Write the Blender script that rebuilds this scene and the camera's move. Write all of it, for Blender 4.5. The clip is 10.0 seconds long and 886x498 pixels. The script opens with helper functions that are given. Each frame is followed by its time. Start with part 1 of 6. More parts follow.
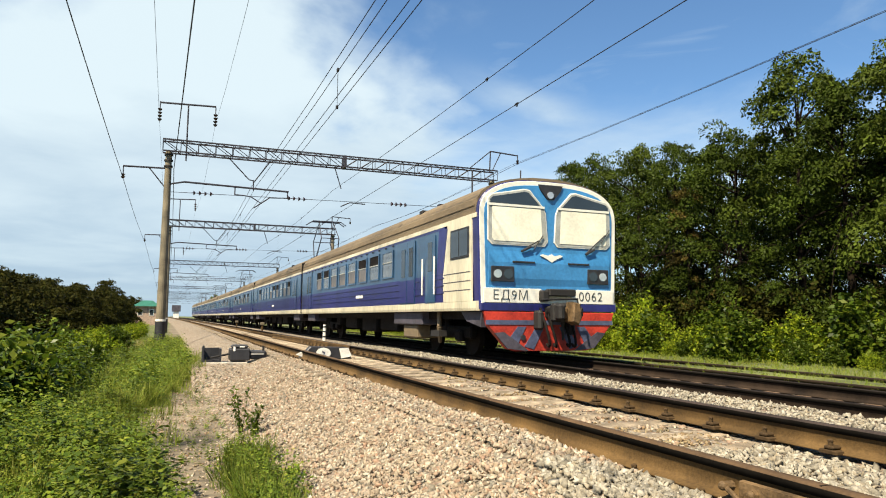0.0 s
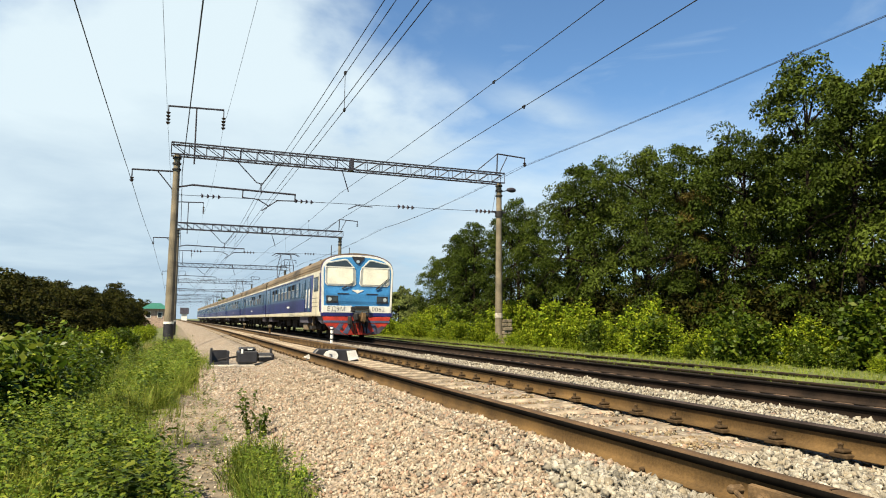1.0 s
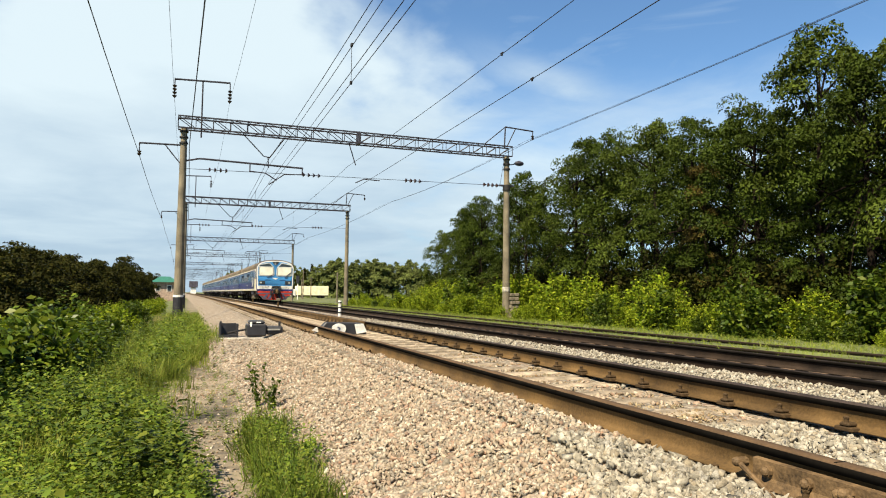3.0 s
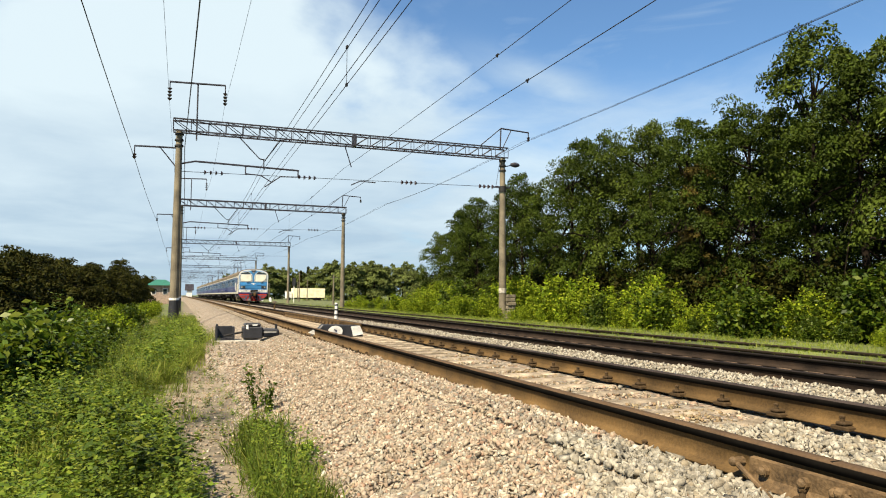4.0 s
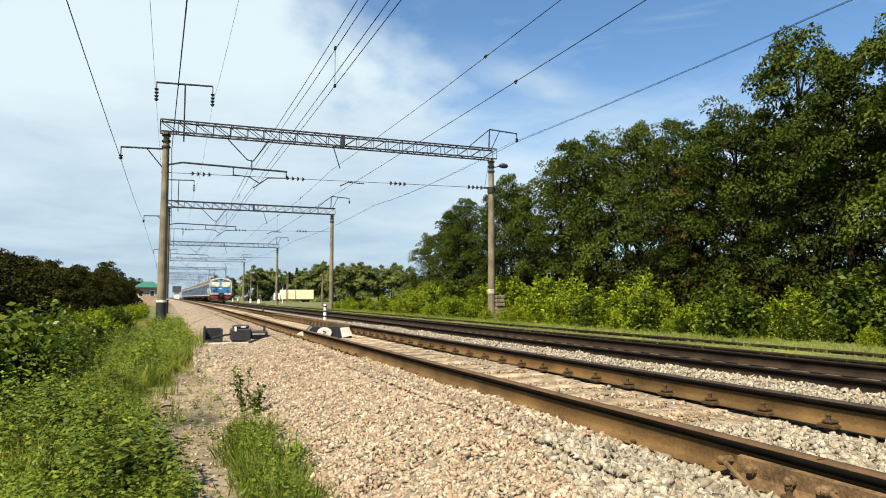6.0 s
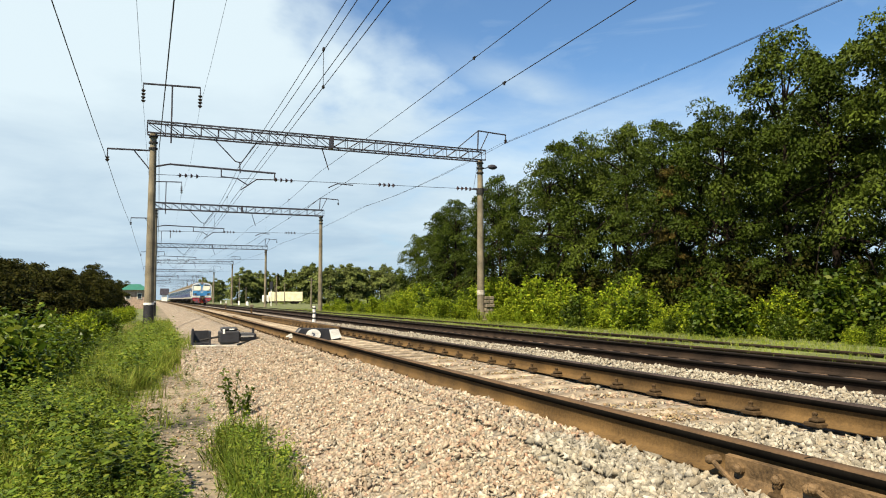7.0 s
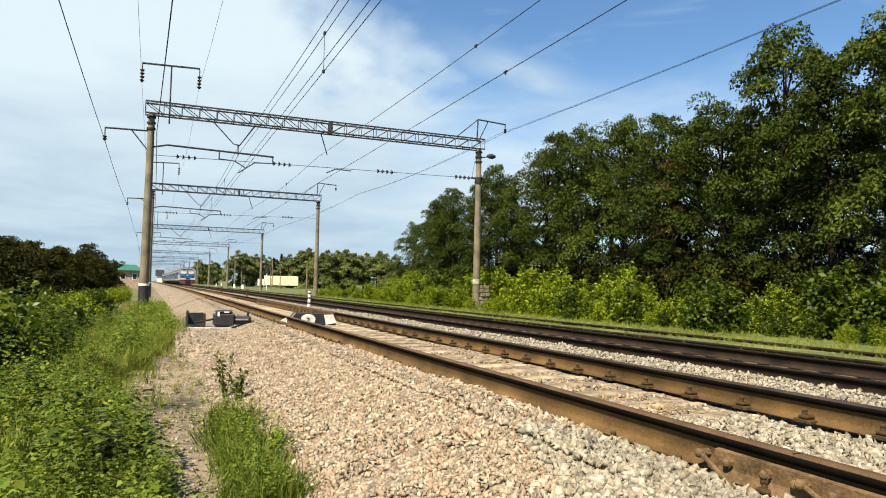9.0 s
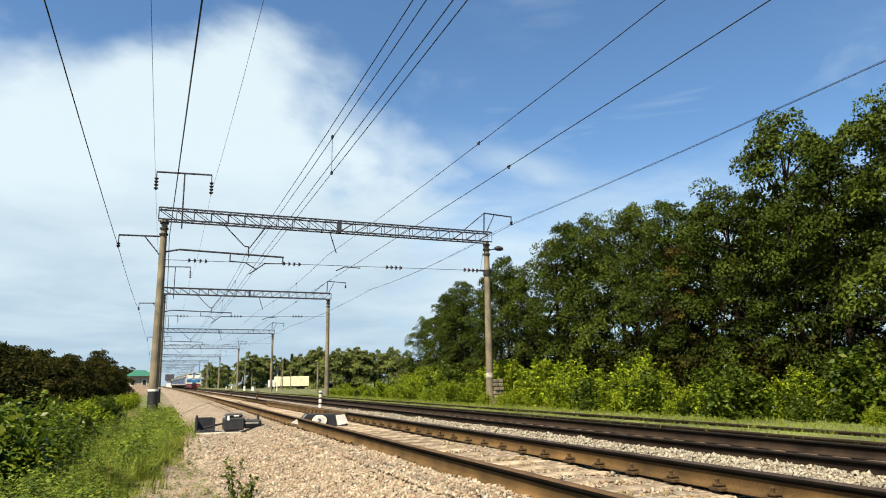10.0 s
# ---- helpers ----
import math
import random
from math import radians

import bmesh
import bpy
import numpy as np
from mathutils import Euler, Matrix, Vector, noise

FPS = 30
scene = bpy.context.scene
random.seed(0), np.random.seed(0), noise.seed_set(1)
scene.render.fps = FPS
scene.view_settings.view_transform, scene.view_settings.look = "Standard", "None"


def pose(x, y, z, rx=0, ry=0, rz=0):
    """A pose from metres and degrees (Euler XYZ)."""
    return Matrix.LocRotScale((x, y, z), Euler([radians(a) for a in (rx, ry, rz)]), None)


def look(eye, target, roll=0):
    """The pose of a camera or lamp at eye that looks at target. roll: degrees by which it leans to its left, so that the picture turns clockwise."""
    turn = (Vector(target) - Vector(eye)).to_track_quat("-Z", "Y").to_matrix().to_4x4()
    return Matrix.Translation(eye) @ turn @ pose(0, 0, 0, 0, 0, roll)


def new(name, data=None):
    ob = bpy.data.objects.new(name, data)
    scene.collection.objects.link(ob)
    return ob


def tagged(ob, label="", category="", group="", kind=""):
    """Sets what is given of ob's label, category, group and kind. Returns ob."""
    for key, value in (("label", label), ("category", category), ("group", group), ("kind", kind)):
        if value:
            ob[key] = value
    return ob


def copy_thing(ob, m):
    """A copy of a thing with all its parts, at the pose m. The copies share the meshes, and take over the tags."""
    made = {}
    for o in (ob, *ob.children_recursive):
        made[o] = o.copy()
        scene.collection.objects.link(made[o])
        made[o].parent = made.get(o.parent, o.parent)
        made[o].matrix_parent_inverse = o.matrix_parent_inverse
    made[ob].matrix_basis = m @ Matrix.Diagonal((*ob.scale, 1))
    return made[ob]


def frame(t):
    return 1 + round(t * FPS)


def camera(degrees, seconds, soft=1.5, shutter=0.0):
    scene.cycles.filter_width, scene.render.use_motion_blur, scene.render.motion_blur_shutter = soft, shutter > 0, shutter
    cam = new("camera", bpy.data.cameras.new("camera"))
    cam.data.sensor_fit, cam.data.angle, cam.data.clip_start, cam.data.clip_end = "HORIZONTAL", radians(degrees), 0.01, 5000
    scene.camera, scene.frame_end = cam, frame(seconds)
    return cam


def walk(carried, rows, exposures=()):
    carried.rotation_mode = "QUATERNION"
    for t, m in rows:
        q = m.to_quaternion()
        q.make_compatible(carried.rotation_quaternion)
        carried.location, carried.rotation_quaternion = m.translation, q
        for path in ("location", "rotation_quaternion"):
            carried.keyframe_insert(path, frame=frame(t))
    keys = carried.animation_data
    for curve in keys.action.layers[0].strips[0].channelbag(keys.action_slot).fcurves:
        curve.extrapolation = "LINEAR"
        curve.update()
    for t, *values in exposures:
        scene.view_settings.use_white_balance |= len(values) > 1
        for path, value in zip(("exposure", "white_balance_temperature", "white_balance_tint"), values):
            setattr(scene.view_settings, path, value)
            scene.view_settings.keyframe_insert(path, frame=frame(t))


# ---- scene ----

# ---------------------------------------------------------------- camera
cam = camera(66.0, 10.0, soft=1.05)
EYE = (0.0, 0.0, 0.72)
TURNS = [  # seconds, yaw, pitch, roll
    (0.0, -21.58, 5.82, -0.52), (0.5, -21.33, 5.78, -0.37), (1.0, -20.98, 6.03, -0.54), (1.5, -20.81, 5.33, -0.48),
    (2.0, -20.99, 4.38, -1.04), (2.5, -20.27, 3.80, -0.72), (4.0, -20.66, 3.97, -0.32), (4.5, -20.81, 4.12, -0.46),
    (5.0, -20.91, 4.33, -0.40), (5.5, -21.35, 4.08, -0.20), (7.0, -22.46, 4.16, 0.17), (7.5, -23.57, 4.11, 0.56),
    (8.0, -22.96, 3.31, 0.26), (8.5, -23.46, 2.73, -1.36), (9.0, -22.84, 3.18, -1.27), (9.5, -23.84, 3.71, -0.98),
    (9.7, -24.55, 4.28, -0.75), (9.9, -25.15, 8.10, 0.58), (10.0, -21.78, 11.03, 0.73)]
walk(cam, [(t, pose(*EYE, 90 + p, r, y)) for t, y, p, r in TURNS])

# ---------------------------------------------------------------- world, sun, exposure
SUN_DIR = Vector((-0.62, -0.44, 1.02)).normalized()
world = bpy.data.worlds.new("sky")
scene.world = world
world.use_nodes = True
wn, wl = world.node_tree.nodes, world.node_tree.links
wn.clear()


def wnode(kind, **values):
    n = wn.new(kind)
    for key, value in values.items():
        n.inputs[key].default_value = value
    return n


def wmath(op, a, b=None, c=None):
    n = wn.new("ShaderNodeMath")
    n.operation = op
    for i, v in enumerate((a, b, c)):
        if v is None:
            continue
        if isinstance(v, (int, float)):
            n.inputs[i].default_value = v
        else:
            wl.new(v, n.inputs[i])
    return n.outputs[0]


sky = wn.new("ShaderNodeTexSky")
sky.sky_type = "NISHITA"
sky.sun_disc = False
sky.sun_elevation = math.asin(SUN_DIR.z)
sky.sun_rotation = math.atan2(SUN_DIR.x, SUN_DIR.y)
sky.air_density, sky.dust_density, sky.ozone_density = 1.0, 0.2, 4.0
coord = wn.new("ShaderNodeTexCoord")
sep = wn.new("ShaderNodeSeparateXYZ")
wl.new(coord.outputs["Generated"], sep.inputs[0])
dx, dy, dz = sep.outputs
# the cloud deck lies on a plane: directions meet it at x/z, y/z
up = wmath("ADD", wmath("MAXIMUM", dz, 0.0), 0.12)
px, py = wmath("DIVIDE", dx, up), wmath("DIVIDE", dy, up)
comb = wn.new("ShaderNodeCombineXYZ")
wl.new(px, comb.inputs[0])
wl.new(py, comb.inputs[1])
veil = wnode("ShaderNodeTexNoise", Scale=0.8, Detail=7.0, Roughness=0.5, Distortion=0.35)
wl.new(comb.outputs[0], veil.inputs["Vector"])
fine = wnode("ShaderNodeTexNoise", Scale=2.2, Detail=8.0, Roughness=0.6, Distortion=0.4)
wl.new(comb.outputs[0], fine.inputs["Vector"])
# a bank of cloud to the west and a lower band; clear sky with wisps to the east
drift = wmath("MULTIPLY", wmath("SUBTRACT", veil.outputs["Fac"], 0.5), 0.75)
west = wn.new("ShaderNodeMapRange")
west.inputs["From Min"].default_value, west.inputs["From Max"].default_value = 0.20, 0.53
west.inputs["To Min"].default_value, west.inputs["To Max"].default_value = 1.0, 0.0
wl.new(wmath("ADD", dx, drift), west.inputs["Value"])
top = wn.new("ShaderNodeMapRange")
top.inputs["From Min"].default_value, top.inputs["From Max"].default_value = 0.31, 0.46
top.inputs["To Min"].default_value, top.inputs["To Max"].default_value = 1.0, 0.0
wl.new(wmath("SUBTRACT", dz, drift), top.inputs["Value"])
low = wn.new("ShaderNodeMapRange")
low.inputs["From Min"].default_value, low.inputs["From Max"].default_value = 0.16, 0.34
low.inputs["To Min"].default_value, low.inputs["To Max"].default_value = 0.75, 0.0
wl.new(wmath("ADD", dz, wmath("MULTIPLY", drift, 0.5)), low.inputs["Value"])
amount = wmath("ADD", wmath("ADD", wmath("MULTIPLY", veil.outputs["Fac"], 1.3), wmath("MULTIPLY", fine.outputs["Fac"], 0.5)), wmath("MAXIMUM", wmath("MULTIPLY", west.outputs[0], top.outputs[0]), low.outputs[0]))
ramp = wn.new("ShaderNodeMapRange")
ramp.inputs["From Min"].default_value, ramp.inputs["From Max"].default_value = 0.98, 1.75
ramp.interpolation_type = "SMOOTHSTEP"
# the sun stands in the clear half of the sky, to the south
clear = wn.new("ShaderNodeMapRange")
clear.inputs["From Min"].default_value, clear.inputs["From Max"].default_value = -0.25, 0.45
clear.inputs["To Min"].default_value, clear.inputs["To Max"].default_value = 0.55, 1.0
wl.new(dy, clear.inputs["Value"])
wl.new(wmath("MULTIPLY", amount, clear.outputs[0]), ramp.inputs["Value"])
cloudmix = wn.new("ShaderNodeMix")
cloudmix.data_type = "RGBA"
tint = wn.new("ShaderNodeMix")
tint.data_type = "RGBA"
tint.inputs["A"].default_value = (3.2, 4.2, 5.1, 1)
tint.inputs["B"].default_value = (5.5, 6.4, 6.75, 1)
height = wn.new("ShaderNodeMapRange")
height.inputs["From Min"].default_value, height.inputs["From Max"].default_value = 0.02, 0.30
shades = wmath("ADD", wmath("MULTIPLY", wmath("SUBTRACT", veil.outputs["Fac"], 0.5), 0.5), wmath("MULTIPLY", wmath("SUBTRACT", fine.outputs["Fac"], 0.5), 0.18))
wl.new(wmath("ADD", dz, shades), height.inputs["Value"])
wl.new(height.outputs[0], tint.inputs["Factor"])
wisp = wn.new("ShaderNodeMapRange")
wisp.inputs["From Min"].default_value, wisp.inputs["From Max"].default_value = 0.52, 0.80
wisp.inputs["To Min"].default_value, wisp.inputs["To Max"].default_value = 0.0, 0.4
streaks = wnode("ShaderNodeTexNoise", Scale=1.1, Detail=8.0, Roughness=0.55, Distortion=1.8)
wl.new(comb.outputs[0], streaks.inputs["Vector"])
wl.new(streaks.outputs["Fac"], wisp.inputs["Value"])
# one thin feather of cloud over the trees, bent down to the east
bow = wmath("ADD", wmath("SUBTRACT", dz, 0.285), wmath("ADD", wmath("MULTIPLY", wmath("SUBTRACT", dx, 0.45), 0.42), wmath("MULTIPLY", drift, 0.22)))
ribbon = wmath("EXPONENT", wmath("MULTIPLY", wmath("POWER", wmath("MULTIPLY", bow, 42.0), 2.0), -1.0))
reach = wmath("EXPONENT", wmath("MULTIPLY", wmath("POWER", wmath("MULTIPLY", wmath("SUBTRACT", dx, 0.47), 11.0), 2.0), -1.0))
north = wmath("GREATER_THAN", dy, 0.0)
feather = wmath("MULTIPLY", wmath("MULTIPLY", ribbon, wmath("MULTIPLY", reach, north)), wmath("MULTIPLY", fine.outputs["Fac"], 1.05))
wl.new(wmath("MAXIMUM", wmath("MAXIMUM", wmath("MULTIPLY", ramp.outputs[0], 0.95), wisp.outputs[0]), feather), cloudmix.inputs["Factor"])
azure = wn.new("ShaderNodeMix")
azure.data_type, azure.blend_type = "RGBA", "MULTIPLY"
azure.inputs["Factor"].default_value = 1.0
azure.inputs["B"].default_value = (0.88, 1.05, 1.10, 1)
wl.new(sky.outputs[0], azure.inputs["A"])
wl.new(azure.outputs["Result"], cloudmix.inputs["A"])
wl.new(tint.outputs["Result"], cloudmix.inputs["B"])
back = wnode("ShaderNodeBackground", Strength=0.056)
wl.new(cloudmix.outputs["Result"], back.inputs["Color"])
wout = wn.new("ShaderNodeOutputWorld")
wl.new(back.outputs[0], wout.inputs["Surface"])

sun = new("sun", bpy.data.lights.new("sun", "SUN"))
sun.data.energy, sun.data.angle, sun.data.color = 5.0, radians(0.9), (1.0, 0.87, 0.64)
sun.matrix_world = look(SUN_DIR * 50, (0, 0, 0))
scene.view_settings.exposure = 1.40


# ---------------------------------------------------------------- materials
def material(name, base, rough=0.8, metal=0.0, vary=0.0, scale=4.0, fine=40.0, dark=0.7, light=1.2, bump=0.0, bscale=60.0,
             per="", hues=None, coat=0.0, trans=0.0, streak=None, spec=0.5):
    """Two scales of noise over a base colour; per: 'island' or 'object' gives each piece a tone of its own."""
    m = bpy.data.materials.new(name)
    m.use_nodes = True
    n, l = m.node_tree.nodes, m.node_tree.links
    b = n["Principled BSDF"]
    b.inputs["Roughness"].default_value, b.inputs["Metallic"].default_value = rough, metal
    b.inputs["Coat Weight"].default_value = coat
    b.inputs["Specular IOR Level"].default_value = spec
    b.inputs["Coat Roughness"].default_value = 0.12
    tc = n.new("ShaderNodeTexCoord")
    vec = tc.outputs["Object"]
    if streak:
        mp = n.new("ShaderNodeMapping")
        mp.inputs["Scale"].default_value = streak
        l.new(vec, mp.inputs[0])
        vec = mp.outputs[0]
    big = n.new("ShaderNodeTexNoise")
    big.inputs["Scale"].default_value, big.inputs["Detail"].default_value = scale, 4
    small = n.new("ShaderNodeTexNoise")
    small.inputs["Scale"].default_value, small.inputs["Detail"].default_value = fine, 3
    l.new(vec, big.inputs["Vector"])
    l.new(vec, small.inputs["Vector"])
    add = n.new("ShaderNodeMath")
    add.operation = "MULTIPLY_ADD"
    l.new(big.outputs["Fac"], add.inputs[0])
    add.inputs[1].default_value = 0.65
    sm = n.new("ShaderNodeMath")
    sm.operation = "MULTIPLY"
    sm.inputs[1].default_value = 0.35
    l.new(small.outputs["Fac"], sm.inputs[0])
    l.new(sm.outputs[0], add.inputs[2])
    rng = n.new("ShaderNodeMapRange")
    rng.inputs["From Min"].default_value, rng.inputs["From Max"].default_value = 0.3, 0.7
    rng.inputs["To Min"].default_value, rng.inputs["To Max"].default_value = 1 - vary * (1 - dark) / 0.3, 1 + vary * (light - 1) / 0.2
    l.new(add.outputs[0], rng.inputs["Value"])
    src = None
    if per:
        if per == "island":
            info = n.new("ShaderNodeNewGeometry").outputs["Random Per Island"]
        else:
            info = n.new("ShaderNodeObjectInfo").outputs["Random"]
        cr = n.new("ShaderNodeValToRGB")
        hs = hues or [tuple(c * 0.75 for c in base), base, tuple(min(1, c * 1.25) for c in base)]
        while len(cr.color_ramp.elements) < len(hs):
            cr.color_ramp.elements.new(0.5)
        for i, h in enumerate(hs):
            cr.color_ramp.elements[i].position = i / (len(hs) - 1)
        for i, h in enumerate(hs):
            cr.color_ramp.elements[i].color = (*h, 1)
        l.new(info, cr.inputs[0])
        src = cr.outputs[0]
    mul = n.new("ShaderNodeVectorMath")
    mul.operation = "SCALE"
    if src:
        l.new(src, mul.inputs[0])
    else:
        mul.inputs[0].default_value = base
    l.new(rng.outputs[0], mul.inputs["Scale"])
    l.new(mul.outputs[0], b.inputs["Base Color"])
    if bump:
        bp = n.new("ShaderNodeBump")
        bp.inputs["Strength"].default_value = bump
        bp.inputs["Distance"].default_value = 0.02
        bn = n.new("ShaderNodeTexNoise")
        bn.inputs["Scale"].default_value, bn.inputs["Detail"].default_value = bscale, 4
        l.new(vec, bn.inputs["Vector"])
        l.new(bn.outputs["Fac"], bp.inputs["Height"])
        l.new(bp.outputs[0], b.inputs["Normal"])
    if trans:
        tr = n.new("ShaderNodeBsdfTranslucent")
        l.new(mul.outputs[0], tr.inputs["Color"])
        mx = n.new("ShaderNodeMixShader")
        mx.inputs[0].default_value = trans
        l.new(b.outputs[0], mx.inputs[1])
        l.new(tr.outputs[0], mx.inputs[2])
        l.new(mx.outputs[0], n["Material Output"].inputs["Surface"])
    return m


STONE_HUES = [(0.128, 0.106, 0.077), (0.236, 0.17, 0.118), (0.182, 0.16, 0.124), (0.263, 0.194, 0.14), (0.351, 0.32, 0.254), (0.222, 0.136, 0.0903), (0.162, 0.153, 0.124), (0.291, 0.235, 0.171), (0.203, 0.16, 0.11), (0.31, 0.273, 0.214)]
M_STONE = material("crushed_stone", (0.4, 0.336, 0.272), 0.9, vary=0.6, scale=18, fine=120, per="island", hues=STONE_HUES, bump=0.25, bscale=90, spec=0.2)
M_DIRTY = material("dirty_crushed_stone", (0.16, 0.12, 0.08), 0.95, vary=0.7, scale=6, fine=90, per="island", hues=[(h[0] * 0.68, h[1] * 0.63, h[2] * 0.5) for h in STONE_HUES], bump=0.25, bscale=90, spec=0.15)
M_PALE = material("pale_crushed_stone", (0.302, 0.289, 0.242), 0.9, vary=0.6, scale=18, fine=120, per="island",
                  hues=[(0.136, 0.121, 0.0937), (0.211, 0.191, 0.15), (0.282, 0.258, 0.212), (0.18, 0.149, 0.103)], bump=0.25, bscale=90, spec=0.2)


def bed_material():
    """Crushed stone seen from afar: cells with a tone and a height of their own."""
    m = bpy.data.materials.new("ballast_bed")
    m.use_nodes = True
    n, l = m.node_tree.nodes, m.node_tree.links
    b = n["Principled BSDF"]
    b.inputs["Roughness"].default_value = 0.95
    tc = n.new("ShaderNodeTexCoord")
    vo = n.new("ShaderNodeTexVoronoi")
    vo.inputs["Scale"].default_value = 19.0
    l.new(tc.outputs["Object"], vo.inputs["Vector"])
    sx = n.new("ShaderNodeSeparateXYZ")
    l.new(vo.outputs["Color"], sx.inputs[0])
    cr = n.new("ShaderNodeValToRGB")
    while len(cr.color_ramp.elements) < len(STONE_HUES):
        cr.color_ramp.elements.new(0.5)
    for i in range(len(STONE_HUES)):
        cr.color_ramp.elements[i].position = i / (len(STONE_HUES) - 1)
    for i, h in enumerate(STONE_HUES):
        cr.color_ramp.elements[i].color = (*h, 1)
    l.new(sx.outputs[0], cr.inputs[0])
    nz = n.new("ShaderNodeTexNoise")
    nz.inputs["Scale"].default_value, nz.inputs["Detail"].default_value = 1.3, 5
    l.new(tc.outputs["Object"], nz.inputs["Vector"])
    mr = n.new("ShaderNodeMapRange")
    mr.inputs["From Min"].default_value, mr.inputs["From Max"].default_value = 0.3, 0.7
    mr.inputs["To Min"].default_value, mr.inputs["To Max"].default_value = 0.76, 1.08
    l.new(nz.outputs["Fac"], mr.inputs["Value"])
    # rims of the cells are darkened to paint the shaded crevices between stones
    edge = n.new("ShaderNodeMapRange")
    edge.inputs["From Min"].default_value, edge.inputs["From Max"].default_value = 0.35, 0.75
    edge.inputs["To Min"].default_value, edge.inputs["To Max"].default_value = 1.0, 0.45
    l.new(vo.outputs["Distance"], edge.inputs["Value"])
    k = n.new("ShaderNodeMath")
    k.operation = "MULTIPLY"
    l.new(mr.outputs[0], k.inputs[0])
    l.new(edge.outputs[0], k.inputs[1])
    # oiled stones with brake dust between the busy main rails, deepened for train shade
    xs_ = n.new("ShaderNodeSeparateXYZ")
    l.new(tc.outputs["Object"], xs_.inputs[0])
    gap = n.new("ShaderNodeMath")
    gap.operation = "SUBTRACT"
    l.new(xs_.outputs[0], gap.inputs[0])
    gap.inputs[1].default_value = 7.94
    away = n.new("ShaderNodeMath")
    away.operation = "ABSOLUTE"
    l.new(gap.outputs[0], away.inputs[0])
    ragged = n.new("ShaderNodeMath")
    ragged.operation = "MULTIPLY_ADD"
    l.new(nz.outputs["Fac"], ragged.inputs[0])
    ragged.inputs[1].default_value = 0.6
    l.new(away.outputs[0], ragged.inputs[2])
    oil_shade = n.new("ShaderNodeMapRange")
    oil_shade.inputs["From Min"].default_value, oil_shade.inputs["From Max"].default_value = 1.15, 1.7
    oil_shade.inputs["To Min"].default_value, oil_shade.inputs["To Max"].default_value = 0.3, 1.0
    l.new(ragged.outputs[0], oil_shade.inputs["Value"])
    soak = n.new("ShaderNodeMath")
    soak.operation = "MULTIPLY"
    l.new(k.outputs[0], soak.inputs[0])
    l.new(oil_shade.outputs[0], soak.inputs[1])
    mul = n.new("ShaderNodeVectorMath")
    mul.operation = "SCALE"
    l.new(cr.outputs[0], mul.inputs[0])
    l.new(soak.outputs[0], mul.inputs["Scale"])
    l.new(mul.outputs[0], b.inputs["Base Color"])
    bp = n.new("ShaderNodeBump")
    bp.invert = True
    bp.inputs["Strength"].default_value, bp.inputs["Distance"].default_value = 0.9, 0.03
    l.new(vo.outputs["Distance"], bp.inputs["Height"])
    l.new(bp.outputs[0], b.inputs["Normal"])
    return m


M_BED = bed_material()
M_RAIL = material("rusty_rail_steel", (0.0717, 0.0422, 0.015), 0.75, vary=0.45, scale=2.5, fine=50, dark=0.6, light=1.35, bump=0.2, bscale=80, spec=0.2)
M_PLATE = material("worn_joint_iron", (0.092, 0.0576, 0.0272), 0.7, vary=0.6, scale=6, fine=60, dark=0.6, light=1.3, bump=0.3, bscale=60, spec=0.25)
M_RAILTOP = material("worn_rail_top", (0.068, 0.0416, 0.0216), 0.75, 0.0, vary=0.5, scale=3, fine=60, spec=0.2)
M_DARKTOP = material("dark_rail_top", (0.032, 0.024, 0.021), 0.7, vary=0.6, scale=3, fine=60, spec=0.15)
M_OILTOP = material("oily_rail_top", (0.014, 0.011, 0.010), 0.8, vary=0.6, scale=3, fine=60, spec=0.08)
M_CLIP = material("rusty_clip_iron", (0.045, 0.028, 0.013), 0.8, vary=0.6, scale=8, fine=60, bump=0.2, spec=0.15)
# near-black that paints in the shadow of the rail head's overhang
M_RAILSHADE = material("rail_shade_black", (0.0064, 0.0056, 0.0048), 1.0, vary=0.5, scale=4, fine=60, spec=0.02)
M_RAILDARK = material("oily_rail_steel", (0.0192, 0.0124, 0.008), 0.75, vary=0.8, scale=2.5, fine=50, bump=0.2, bscale=80, spec=0.15)
M_SLEEPER = material("weathered_sleeper", (0.213, 0.172, 0.124), 0.9, vary=0.8, scale=5, fine=60, per="object", bump=0.4, bscale=50, spec=0.2)
M_SLEEPER_OLD = material("dark_timber_sleeper", (0.0888, 0.0592, 0.0391), 0.9, vary=0.8, scale=5, fine=60, per="object", bump=0.4, bscale=50, spec=0.15)
M_CONCRETE = material("aged_concrete", (0.127, 0.106, 0.0708), 0.9, vary=0.7, scale=1.2, fine=30, bump=0.3, bscale=40)
M_STEEL = material("dark_galvanised_steel", (0.026, 0.025, 0.033), 0.6, 0.1, vary=0.5, scale=2, fine=30, spec=0.3)
M_INS = material("brown_porcelain", (0.04, 0.02, 0.016), 0.25, vary=0.3)
M_WIRE = material("overhead_wire", (0.018, 0.018, 0.021), 0.7, 0.0, vary=0.2, spec=0.2)
M_PADC = material("limed_concrete", (0.326, 0.296, 0.249), 0.8, vary=0.7, scale=5, fine=40, bump=0.3)
M_BLACK = material("black_paint", (0.0144, 0.0144, 0.0176), 0.55, vary=0.6, scale=6, fine=50)
M_WHITE = material("white_paint", (0.624, 0.608, 0.56), 0.6, vary=0.35, scale=5, fine=40)
